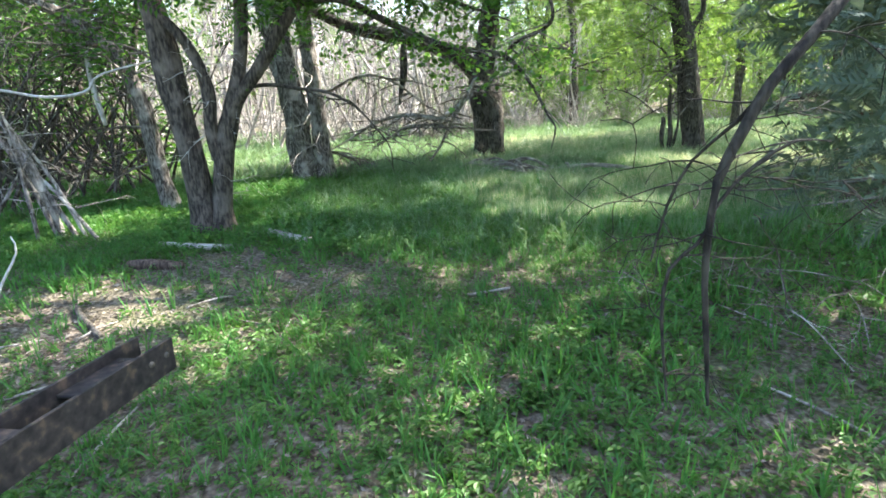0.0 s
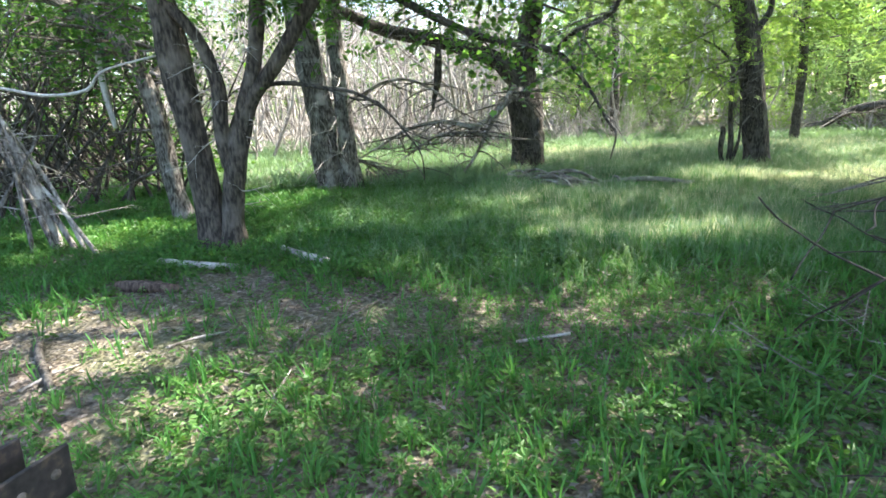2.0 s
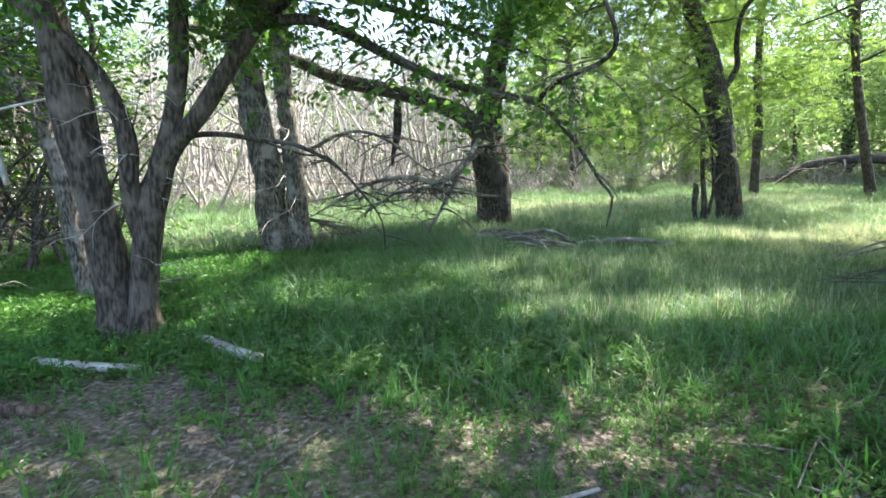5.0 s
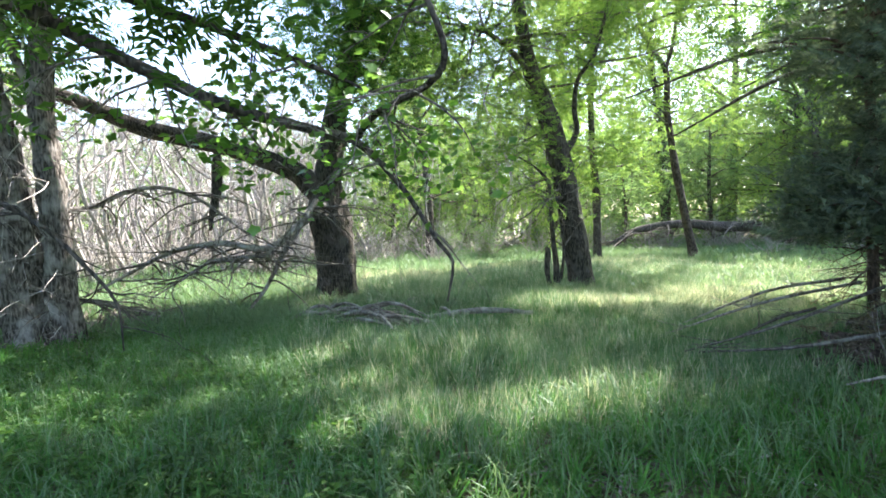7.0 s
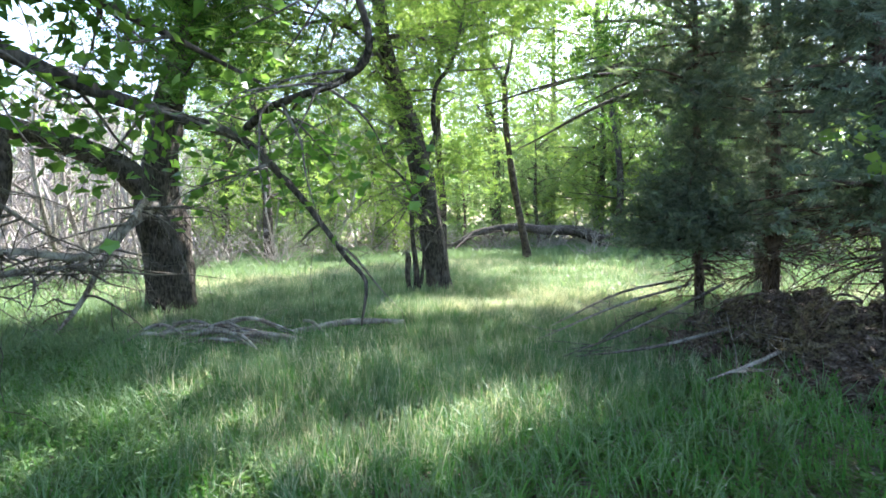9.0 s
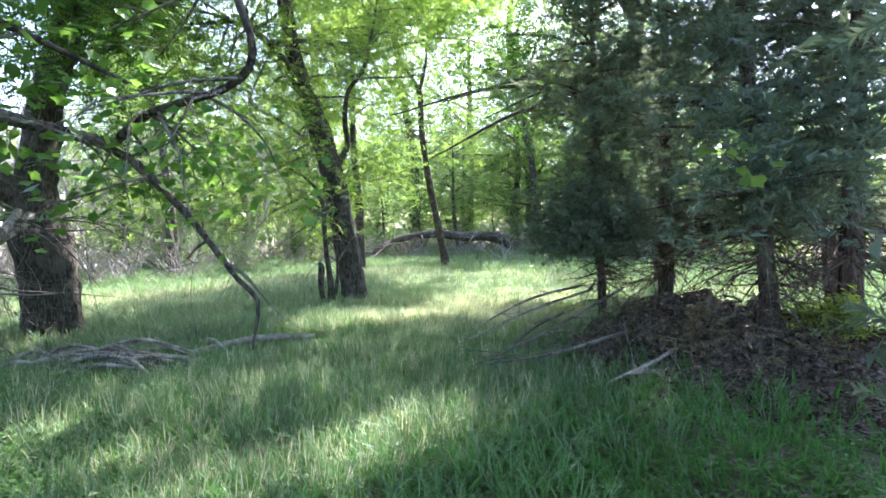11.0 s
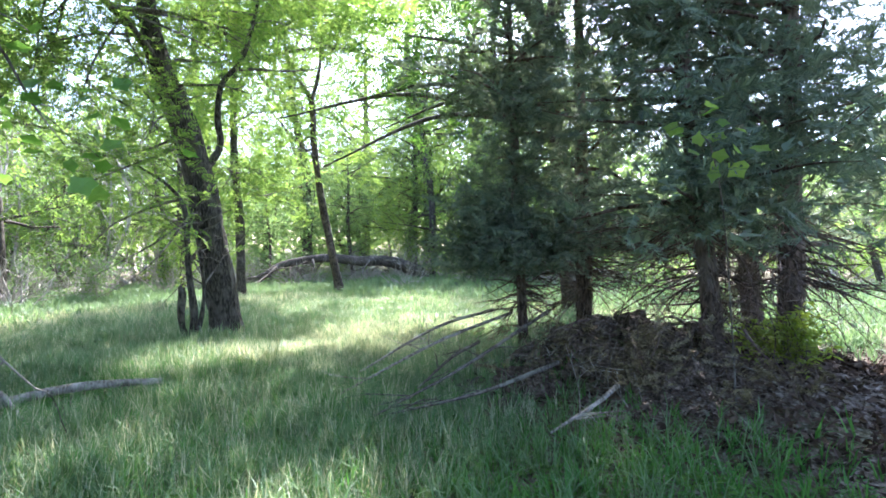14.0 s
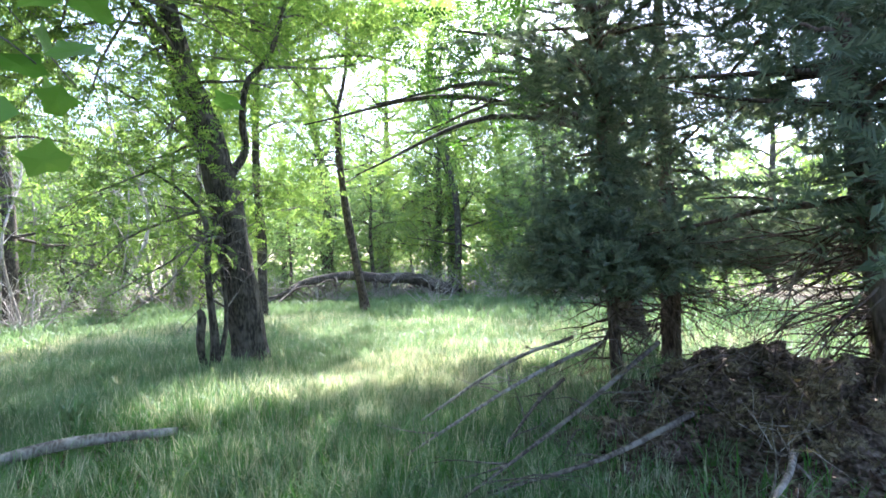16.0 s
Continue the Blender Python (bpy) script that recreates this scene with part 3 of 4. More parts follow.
l3 = stem("dead_bough", lean, [(1.1, 12.7, 1.75, 0.08), (0.64, 12.1, 1.4, 0.065), (0.14, 11.5, 1.06, 0.055), (-0.53, 11.4, 1.16, 0.045), (-1.2, 11.4, 1.05, 0.036), (-1.75, 11.4, 0.77, 0.025), (-2.29, 11.4, 0.49, 0.012)], DEAD_WOOD, 10, 0.3, label="fallen-down dead bough, grey")
l4 = stem("dead_bough", lean, [(0.95, 12.65, 1.8, 0.06), (0.72, 12.0, 1.5, 0.05), (0.37, 12.0, 0.96, 0.042), (0.06, 11.9, 0.4, 0.03), (-0.26, 11.8, 0.02, 0.015)], DEAD_WOOD, 10, 0.3)
l6 = stem("dead_bough", lean, [(0.3, 11.7, 1.12, 0.03), (0.05, 11.5, 0.95, 0.03), (-0.3, 11.5, 0.93, 0.028), (-0.68, 11.5, 0.89, 0.024), (-1.09, 11.5, 0.64, 0.018), (-1.51, 11.5, 0.39, 0.008)], DEAD_WOOD, 8, 0.3)
l5 = stem("hanging_snag", lean, [(-0.66, 12.9, 2.75, 0.04), (-0.67, 12.8, 2.5, 0.075), (-0.7, 12.8, 2.0, 0.075), (-0.8, 12.8, 1.55, 0.05), (-0.82, 12.8, 1.35, 0.02)], BARK_DARK, 8, 0.5, label="torn hanging strip of dark wood")
shoots("dead_spray", lean, [l3, l4, l6], TWIG, 20, 1.3, 0.02, 2, 0.08, 0.0, 0.1, 3, "grey dead branching twigs")
shoots("limb_twig_spray", lean, [l2], TWIG, 54, 1.0, 0.013, 2, 0.12, -0.2, 0.1, 3)
e4 = shoots("upper_branch_spray", lean, [l1], BARK_DARK, 12, 1.7, 0.05, 2, 0.0, 0.3, 0.45)
part("crown", crown_mesh("crown", [p for p in e4 if p[2] > 2.7], LEAF, SPRAY, 0.24, 4, 0.45), lean, "loose green leaf sprays")

# tall locust in the meadow
elm = thing("locust_tree", "tall dark-barked tree with a kinked trunk and feathery leaves", "tree")
m1 = stem("trunk", elm, [(5.83, 11.9, -0.1, 0.33), (5.8, 11.9, 0.12, 0.265), (5.72, 11.9, 0.6, 0.235), (5.58, 11.88, 1.3, 0.22), (5.44, 11.87, 2.05, 0.205), (5.27, 11.87, 2.8, 0.19), (5.03, 11.87, 3.45, 0.165), (4.84, 11.87, 3.9, 0.145), (4.65, 11.9, 4.9, 0.12), (4.55, 12.0, 6.5, 0.08), (4.8, 12.2, 8.5, 0.03)], BARK_DARK, 28, 0.3)
m2 = stem("limb", elm, [(5.36, 11.87, 2.45, 0.085), (5.52, 11.85, 2.66, 0.07), (5.71, 11.85, 2.98, 0.055), (5.67, 11.85, 3.4, 0.045), (5.76, 11.85, 3.94, 0.04), (6.16, 11.85, 4.5, 0.035), (6.5, 11.9, 5.6, 0.025), (6.7, 12, 6.6, 0.012)], BARK_DARK, 12, 0.3)
m3 = stem("limb", elm, [(4.9, 11.87, 3.75, 0.07), (4.4, 11.6, 4.2, 0.05), (3.6, 11.3, 4.5, 0.035), (2.8, 11.2, 4.3, 0.015)], BARK_DARK, 10, 0.3)
e5 = shoots("branch_spray", elm, [m1, m2, m3], TWIG, 11, 1.7, 0.03, 2, 0.02, 0.2, 0.4)
low = shoots("low_branch_spray", elm, [m1[22:50]], TWIG, 9, 1.7, 0.025, 2, 0.09, 0.1, 0.0, only=(-0.85, -0.3, 0.2))
low += shoots("low_branch_spray", elm, [m1[18:40]], TWIG, 4, 1.0, 0.015, 2, 0.12, 0.1, 0.0, only=(0.8, 0.3, 0.0))
low += shoots("low_branch_spray", elm, [m3], TWIG, 8, 1.6, 0.02, 2, 0.14, -0.3, 0.2)
part("crown", crown_mesh("crown", [p for p in e5 if p[2] > 2.9 and (p[1] > 12.1 or p[2] > 4.2 or p[0] < 4.5 or p[0] > 6.1)], LEAF_YOUNG, SPRAY, 0.17, 2, 0.34), elm, "feathery yellow-green leaves")
part("low_leaves", crown_mesh("low_leaves", [p for p in low if p[2] > 1.5 and (p[0] < 4.9 or p[1] > 12.05 or p[0] > 6.1)], LEAF_YOUNG, SPRAY, 0.15, 2, 0.2, 0.7, False), elm, "hanging yellow-green leaf sprays")

# bare shrub beside it
shrub = thing("bare_shrub", "bare many-stemmed shrub beside the locust trunk", "shrub")
for k, pts in enumerate([[(5.12, 11.75, -0.05, 0.06), (5.17, 11.75, 0.43, 0.055), (5.1, 11.75, 1.17, 0.045), (5.07, 11.75, 1.9, 0.035), (4.85, 11.75, 2.25, 0.022), (4.36, 11.75, 2.54, 0.008)],
                         [(5.14, 11.7, -0.05, 0.04), (5.3, 11.7, 0.7, 0.026), (5.24, 11.7, 1.6, 0.022), (5.3, 11.7, 2.4, 0.008)],
                         [(5.1, 11.8, -0.05, 0.045), (4.98, 11.75, 0.4, 0.05), (5.0, 11.75, 0.74, 0.055), (4.96, 11.75, 0.84, 0.03)],
                         [(5.07, 11.75, 1.6, 0.022), (5.2, 11.7, 2.0, 0.016), (5.12, 11.7, 2.6, 0.006)]]):
    sl = stem("stem", shrub, pts, BARK_DARK, 8, 0.3)
    if k < 2:
        shoots("twig_spray", shrub, [sl], TWIG, 12, 1.0, 0.016, 1, 0.0, 0.6, 0.35)

# slender pole tree, far right of the clearing
pole = thing("slender_tree", "slender grey leaning tree with a thin leafy top", "tree")
p1 = stem("trunk", pole, [(12.62, 16.5, -0.05, 0.17), (12.45, 16.5, 0.7, 0.13), (11.95, 16.5, 2.79, 0.11), (11.68, 16.5, 4.44, 0.10), (11.61, 16.5, 5.75, 0.08), (10.93, 16.5, 6.56, 0.04), (10.5, 16.5, 7.8, 0.015)], BARK_GREY, 12, 0.25)
p2 = stem("limb", pole, [(11.61, 16.5, 5.7, 0.06), (11.96, 16.5, 6.84, 0.05), (12.11, 16.5, 8.4, 0.02)], BARK_GREY, 8, 0.2)
e6 = shoots("branch_spray", pole, [p1, p2], TWIG, 9, 1.7, 0.025, 1, 0.0, 0.3, 0.4)
part("crown", crown_mesh("crown", e6, LEAF_YOUNG, SPRAY, 0.3, 2, 0.35, open_sky=False), pole)

# trunk behind the locust
back_tree = thing("distant_trunk_tree", "dark upright tree behind the locust", "tree")
k1 = stem("trunk", back_tree, [(9.6, 17.2, -0.05, 0.24), (9.6, 17.2, 0.3, 0.13), (9.6, 17.2, 2.0, 0.12), (9.4, 17.1, 4.5, 0.09), (9.5, 17, 8, 0.05)], BARK_DARK, 14, 0.3)
e7 = shoots("branch_spray", back_tree, [k1], TWIG, 16, 1.9, 0.04, 2, 0.03, 0.2, 0.25)
part("crown", crown_mesh("crown", e7, LEAF_YOUNG, SPRAY, 0.3, 2, 0.3, open_sky=False), back_tree)

# ---- cedars ----


def cedar(label, base, lean_to, height, radius, low, spread, count, seed_len, waist=1.0):
    """A dark conifer: straight trunk, dead lower twigs, drooping fronds above."""
    ob = thing("cedar_tree", label, "conifer", "dark cedars beside the soil bank")
    x, y = base
    z0 = float(ground_z(x, y))
    pts = [(x, y, z0 - 0.08, radius * 1.35), (x, y, z0 + 0.2, radius * 1.05)]
    for k in range(1, 7):
        t = k / 6
        pts.append((x + lean_to[0] * t, y + lean_to[1] * t, z0 + 0.2 + (height - 0.2) * t, radius * (1 - 0.9 * t) + 0.008))
    line = stem("trunk", ob, pts, BARK_CEDAR, 16, 0.35)
    dead, live, fp, fu, fh = Wood(), Wood(), [], [], []
    for k in range(count):
        t = rng.uniform(0.03, 1.0) if k > 50 else rng.uniform(0.11, 0.23)
        i = int(t * (len(line) - 1))
        h = line[i, 2] - z0
        a = rng.uniform(0, 2 * np.pi)
        ln = spread * (1 - 0.72 * t) * rng.uniform(0.65, 1.15)
        if h < 2.2:
            ln *= waist
        if h < low:
            sprout(dead, line[i, :3], (math.cos(a), math.sin(a), rng.uniform(-0.35, 0.05)), ln * 0.7, 0.011, 1, 0.10, 0.5, 5, 5, 0.3)
            continue
        p, d = np.array(line[i, :3]), np.array([math.cos(a), math.sin(a), rng.uniform(0.05, 0.4)])
        bpts = [(*p, 0.028)]
        n = 6
        for s in range(n):
            d = unit(d + rng.normal(0, 0.12, 3) + np.array([0, 0, -0.10 + 0.02 * s]))
            p = p + d * ln / n
            bpts.append((*p, 0.028 * (1 - 0.9 * (s + 1) / n)))
            m = 11 if s else 8
            q = p + rng.normal(0, 0.13 + 0.06 * ln, (m, 3)) * np.array([1, 1, 0.8]) - np.array([0, 0, 0.05])
            fp.append(q)
            fu.append(np.array([0, 0, 1.0]) + rng.normal(0, 0.8, (m, 3)))
            fh.append(a + rng.normal(0, 1.3, m))
        live.tube(bpts, 5, ln / 6)
    tagged(part("dead_branch_tangle", dead.mesh("dead_branch_tangle", BARK_CEDAR), ob, "thin dead drooping lower branches"), kind="stuff")
    tagged(part("branch_spray", live.mesh("branch_spray", BARK_CEDAR), ob), kind="stuff")
    fp, fu, fh = np.concatenate(fp), np.concatenate(fu), np.concatenate(fh)
    keep = (fp[:, 2] > low * 0.8 + 0.25) & (shaded(fp) | (rng.uniform(0, 1, len(fp)) < 0.4))
    fp, fu, fh = fp[keep], fu[keep], fh[keep]
    v, f = scatter(*FROND, fp, rng.uniform(0.7, 1.3, len(fp)) * seed_len, fu, heading=fh)
    part("foliage", mesh_of("foliage", v, f, NEEDLE, False), ob, "dark grey-green drooping needle sprays")
    return ob


cedar("dark cedar with bare dead lower branches, rooted on a soil bank", (6.1, 5.1), (0.0, 0.5), 6.2, 0.085, 1.25, 2.0, 140, 0.23)
cedar("stout-trunked cedar behind a yellow-green bush", (6.65, 4.55), (0.1, -0.1), 5.9, 0.11, 1.35, 1.8, 112, 0.23)
cedar("slim cedar with high drooping boughs at the meadow's edge", (6.15, 6.95), (0.1, 0.2), 5.8, 0.05, 1.0, 1.65, 112, 0.21, 0.6)
cedar("tall dark cedar deep in the group", (7.9, 6.9), (0.0, 0.0), 6.8, 0.11, 1.2, 1.8, 92, 0.23)
cedar("tall dark cedar at the back of the group", (8.6, 5.0), (0.0, 0.2), 7.0, 0.12, 1.2, 1.9, 78, 0.24)

# ---- high crowns added to shade the clearing, mostly out of view ----


def added_canopy(tree, root, centre, radii, count, mat, size=0.42):
    """A spreading crown added to a tree, mostly for shade, with its bearing limbs."""
    w, heads = Wood(), []
    for k in range(9):
        p = np.array(centre) + rng.normal(0, 0.5, 3) * np.array(radii)
        mid = (np.array(root) + p) / 2 + np.array([0, 0, 0.6])
        w.tube([(*root, 0.06), (*mid, 0.045), (*p, 0.012)], 6, 0.4)
        heads.append(p)
    tagged(part("added_limb_spread", w.mesh("added_limb_spread", BARK_DARK), tree), kind="stuff")
    d = rng.normal(0, 1, (count, 3))
    d = d / np.linalg.norm(d, axis=1)[:, None] * rng.uniform(0, 1, (count, 1)) ** 0.4
    pos = np.array(centre) + d * np.array(radii)
    thick = np.array([noise.noise(Vector(p * 0.7)) for p in pos])
    pos = pos[(thick > -0.22)]
    pos = pos[shaded(pos)]
    v, f = scatter(*SPRAY, pos, rng.uniform(0.7, 1.3, len(pos)) * size, tilt=0.5)
    part("added_leaves", mesh_of("added_leaves", v, f, mat, False), tree)


added_canopy(fork_tree, (-1.8, 6.2, 5.2), (2.0, 6.0, 6.4), (4.8, 4.3, 1.0), 4200, LEAF)
added_canopy(twin, (-3.0, 10.9, 6.0), (-1.6, 11.0, 7.4), (3.6, 3.2, 1.1), 1500, LEAF)
added_canopy(thin_tree, (-5.6, 8.0, 3.1), (-5.5, 11.0, 7.0), (3.6, 3.6, 1.1), 1900, LEAF)
added_canopy(lean, (1.9, 13.0, 6.0), (2.0, 12.5, 7.4), (3.2, 2.6, 1.2), 1300, LEAF)
added_canopy(elm, (4.7, 12.1, 6.5), (7.4, 12.4, 7.8), (4.8, 4.4, 1.4), 2600, LEAF_YOUNG)
added_canopy(back_tree, (9.5, 17.0, 6.5), (10.6, 16.0, 8.4), (4.2, 3.2, 1.3), 1800, LEAF_YOUNG)
# tree added behind the cedars: high crown gives shade, low one the dark boughs
side_tree = thing("added_side_tree", "tall leafy tree added behind the cedars for its shading crown", "tree")
st = stem("trunk", side_tree, [(11.0, 8.3, -0.1, 0.26), (11.0, 8.3, 0.3, 0.2), (10.9, 8.4, 2.5, 0.18), (10.6, 8.6, 5.0, 0.14), (10.5, 8.8, 8.0, 0.04)], BARK_DARK, 14, 0.3)
added_canopy(side_tree, (10.6, 8.6, 5.2), (9.8, 8.8, 7.4), (3.6, 3.6, 1.3), 1700, LEAF)
added_canopy(side_tree, (10.8, 8.5, 3.6), (8.8, 10.3, 4.4), (1.7, 1.6, 1.2), 520, LEAF, 0.3)
# tree out of view, added only to shade the start of the path
shade_tree = thing("unseen_shade_tree", "unseen leafy tree added to shade the start of the path", "tree")
pt = stem("trunk", shade_tree, [(6.8, 1.2, -0.1, 0.24), (6.8, 1.2, 0.3, 0.18), (6.7, 1.4, 2.5, 0.16), (6.4, 1.8, 5.0, 0.12), (6.2, 2.0, 7.5, 0.04)], BARK_DARK, 14, 0.3)
added_canopy(shade_tree, (6.4, 1.8, 5.2), (5.3, 3.4, 7.0), (2.8, 2.6, 0.9), 1300, LEAF)

# sprig of broad sunlit leaves in front of the cedar
sprig = thing("maple_sapling", "thin sapling with a few broad sunlit leaves, before the cedar", "sapling")
s1 = stem("stem", sprig, [(5.35, 4.85, 0.05, 0.007), (5.15, 4.85, 0.8, 0.006), (4.85, 4.85, 1.5, 0.005), (4.5, 4.86, 1.85, 0.004), (4.22, 4.88, 1.92, 0.003)], TWIG, 6, 0.0)
part("leaves", crown_mesh("leaves", s1[-6:, :3], LEAF_YOUNG, LOBED, 0.095, 3, 0.10, 0.5, False), sprig)

# ---- yellow-green bush ----
bush = thing("yellow_green_bush", "small glossy yellow-green bush on the soil bank", "bush")
bw, be = Wood(), []
bz = float(ground_z(6.1, 4.52))
for k in range(16):
    sprout(bw, (6.1 + rng.normal(0, .04), 4.5 + rng.normal(0, .04), bz - 0.02), (rng.normal(0, .55), rng.normal(0, .55), 1), 0.4, 0.006, 1, 0, 0.5, 3, 5, 0.2, be)
tagged(part("stem_tangle", bw.mesh("stem_tangle", TWIG), bush), kind="stuff")
part("leaves", crown_mesh("leaves", be, YELLOW, leaf_template(0.32), 0.07, 4, 0.04, 0.9, False), bush)

# ---- cedar bough hanging beside the start ----
bough = thing("hanging_cedar_bough", "dark drooping cedar bough with bare hanging twigs over the path's edge", "bough")
ow, oe = Wood(), []
ow.tube([(3.4, 3.0, 0.0, 0.05), (3.2, 3.0, 1.0, 0.045), (3.0, 2.95, 2.0, 0.04), (2.7, 3.0, 2.6, 0.03)], 8, 0.1)
for k in range(12):
    sprout(ow, (3.2 - 0.03 * k, 3.0, 0.9 + 0.14 * k), (-0.6 + rng.normal(0, .3), rng.normal(0, .7), 0.15), 0.9, 0.014, 1, 0.1, 0.6, 4, 5, 0.25, oe)
tagged(part("branch_spray", ow.mesh("branch_spray", BARK_CEDAR), bough), kind="stuff")
part("foliage", crown_mesh("foliage", [p for p in oe if p[2] > 0.75], NEEDLE, FROND, 0.26, 3, 0.12, 0.7, False), bough)
q1 = stem("hanging_branch", bough, [(0.80, 1.37, 0.60, 0.004), (0.775, 1.37, 0.82, 0.008), (0.755, 1.37, 0.98, 0.009), (0.75, 1.37, 1.11, 0.010), (0.76, 1.37, 1.28, 0.012), (0.81, 1.37, 1.405, 0.014), (0.87, 1.37, 1.525, 0.015), (0.97, 1.38, 1.64, 0.016), (1.2, 1.5, 1.85, 0.018), (1.75, 2.0, 2.2, 0.022), (2.75, 3.0, 2.55, 0.028)], SAP_BARK, 10, 0.3, label="bare dark hanging branch")
q2 = stem("twig", bough, [(0.675, 1.37, 0.62, 0.003), (0.64, 1.37, 0.89, 0.005), (0.65, 1.37, 1.04, 0.005), (0.72, 1.37, 1.11, 0.005), (0.755, 1.37, 1.17, 0.006)], SAP_BARK, 7, 0.2)
q3 = stem("twig", bough, [(0.755, 1.37, 1.2, 0.006), (0.80, 1.37, 1.265, 0.005), (0.86, 1.37, 1.325, 0.005), (0.955, 1.37, 1.38, 0.004), (1.07, 1.4, 1.37, 0.002)], SAP_BARK, 6, 0.2)
q4 = stem("twig", bough, [(0.68, 1.57, 1.0, 0.003), (0.715, 1.56, 1.18, 0.005), (0.76, 1.52, 1.32, 0.005), (0.84, 1.45, 1.43, 0.006), (0.88, 1.38, 1.53, 0.006)], SAP_BARK, 7, 0.2)
e8 = shoots("twig_spray", bough, [q1[:45], q2, q3, q4], SAP_BARK, 7, 0.26, 0.003, 1, 0.05, 0.0, 0.1)
part("foliage", crown_mesh("foliage", q1[40:, :3] + np.array([0.08, 0.05, 0.03]), NEEDLE, FROND, 0.12, 4, 0.07, 0.9, False), bough)

# ---- rusty channel beam ----


def channel_beam():
    """A U-shaped steel channel with bolt holes through one web and a plate inside."""
    ob = thing("steel_channel", "rusty steel channel beam with bolt holes, raised above the ground", "metal beam")
    L, W, H, T = 1.5, 0.17, 0.14, 0.014

    def slab(name, x0, x1, y0, y1, z0, z1, label=""):
        bm = bmesh.new()
        bmesh.ops.create_cube(bm, size=1)
        for v in bm.verts:
            v.co = Vector(((x0 + x1) / 2 + v.co.x * (x1 - x0), (y0 + y1) / 2 + v.co.y * (y1 - y0), (z0 + z1) / 2 + v.co.z * (z1 - z0)))
        bmesh.ops.bevel(bm, geom=bm.edges, offset=0.003, segments=1, affect="EDGES")
        me = bpy.data.meshes.new(name)
        bm.to_mesh(me)
        bm.free()
        me.materials.append(RUST)
        return part(name, me, ob, label)

    slab("flange", -W / 2, -W / 2 + T, -L, 0, -H / 2, H / 2)
    slab("flange", W / 2 - T, W / 2, -L, 0, -H / 2, H / 2)
    slab("web", -W / 2 + T, W / 2 - T, -0.42, -0.12, 0.03 - T, 0.03)
    slab("web", -W / 2 + T, W / 2 - T, -1.45, -0.62, 0.03 - T, 0.03)
    slab("post", -0.03, 0.03, -1.4, -1.34, -0.75, 0.03 - T, "rusty support post")
    for y in (-0.05, -0.14):
        w = Wood()
        w.tube([(W / 2 - 0.004, y, 0.012, 0.013), (W / 2 + 0.004, y, 0.012, 0.013)], 10, 0.01)
        part("bolt", w.mesh("bolt", BARK_DARK), ob)
    for x in (-0.03, 0.03):
        w = Wood()
        w.tube([(x, -0.16, 0.028, 0.011), (x, -0.16, 0.035, 0.011)], 10, 0.01)
        part("bolt", w.mesh("bolt", BARK_DARK), ob)
    return ob


beam = channel_beam()
BEAM_TIP, BEAM_TAIL = Vector((-1.21, 2.02, 0.55)), Vector((-1.37, 1.0, 0.60))
beam.matrix_world = Matrix.Translation(BEAM_TIP) @ (BEAM_TIP - BEAM_TAIL).to_track_quat("Y", "Z").to_matrix().to_4x4()

# ---- fallen wood ----


def fallen(name, label, pts, mat, sides=10, furrow=0.3, twigs=0):
    ob = thing(name, label, "branch" if name != "log" else "log")
    pts = [(x, y, float(ground_z(x, y)) + z, r) for x, y, z, r in pts]
    line = stem("wood", ob, pts, mat, sides, furrow)
    if twigs:
        shoots("twig_spray", ob, [line], mat, twigs, 0.45, 0.007, 1, 0.05, 0.2, 0.2)
    return ob


fallen("log", "short pale barkless log lying in the weeds", [(-2.03, 6.1, 0.06, 0.04), (-1.75, 5.84, 0.06, 0.048), (-1.44, 5.62, 0.055, 0.038)], DEAD_WOOD)
fallen("log", "grey log at the edge of bare soil", [(-3.2, 5.8, 0.03, 0.04), (-2.77, 5.65, 0.035, 0.04), (-2.3, 5.6, 0.03, 0.03)], DEAD_WOOD)
fallen("log", "pale split log at the heap's edge", [(1.45, 10.1, 0.1, 0.06), (1.8, 9.75, 0.13, 0.06), (2.1, 9.3, 0.1, 0.05)], DEAD_WOOD)
fallen("log", "long grey log half hidden in grass", [(2.2, 9.9, 0.1, 0.04), (2.9, 9.75, 0.14, 0.045), (3.6, 9.55, 0.08, 0.03)], DEAD_WOOD)
fallen("stick", "dark stick on bare soil", [(-2.95, 3.95, 0.03, 0.02), (-2.7, 3.65, 0.04, 0.025), (-2.35, 3.3, 0.03, 0.02)], BARK_DARK)
fallen("stick", "curved pale stick leaning in weeds", [(-3.3, 3.6, 0.02, 0.012), (-3.35, 3.75, 0.25, 0.012), (-3.3, 3.95, 0.5, 0.009), (-3.35, 4.0, 0.62, 0.006)], BLEACHED, 6)
fallen("stick", "pale thin stick on the ground", [(0.2, 3.85, 0.03, 0.012), (0.55, 3.95, 0.03, 0.010)], DEAD_WOOD, 6)
for k in range(26):
    a, c = rng.uniform(0, 3.14), rng.uniform(0, 1)
    x, y = rng.uniform(-3.5, 3.0), rng.uniform(1.6, 7.0)
    ln = rng.uniform(0.15, 0.4)
    dx, dy = math.cos(a) * ln, math.sin(a) * ln
    ob = fallen("stick", "thin dry stick on the woodland floor", [(x - dx, y - dy, 0.02, 0.007), (x, y, 0.035, 0.008), (x + dx, y + dy, 0.02, 0.004)], DEAD_WOOD if c > 0.4 else TWIG, 6, 0.1)
    tagged(ob, group="scattered sticks")

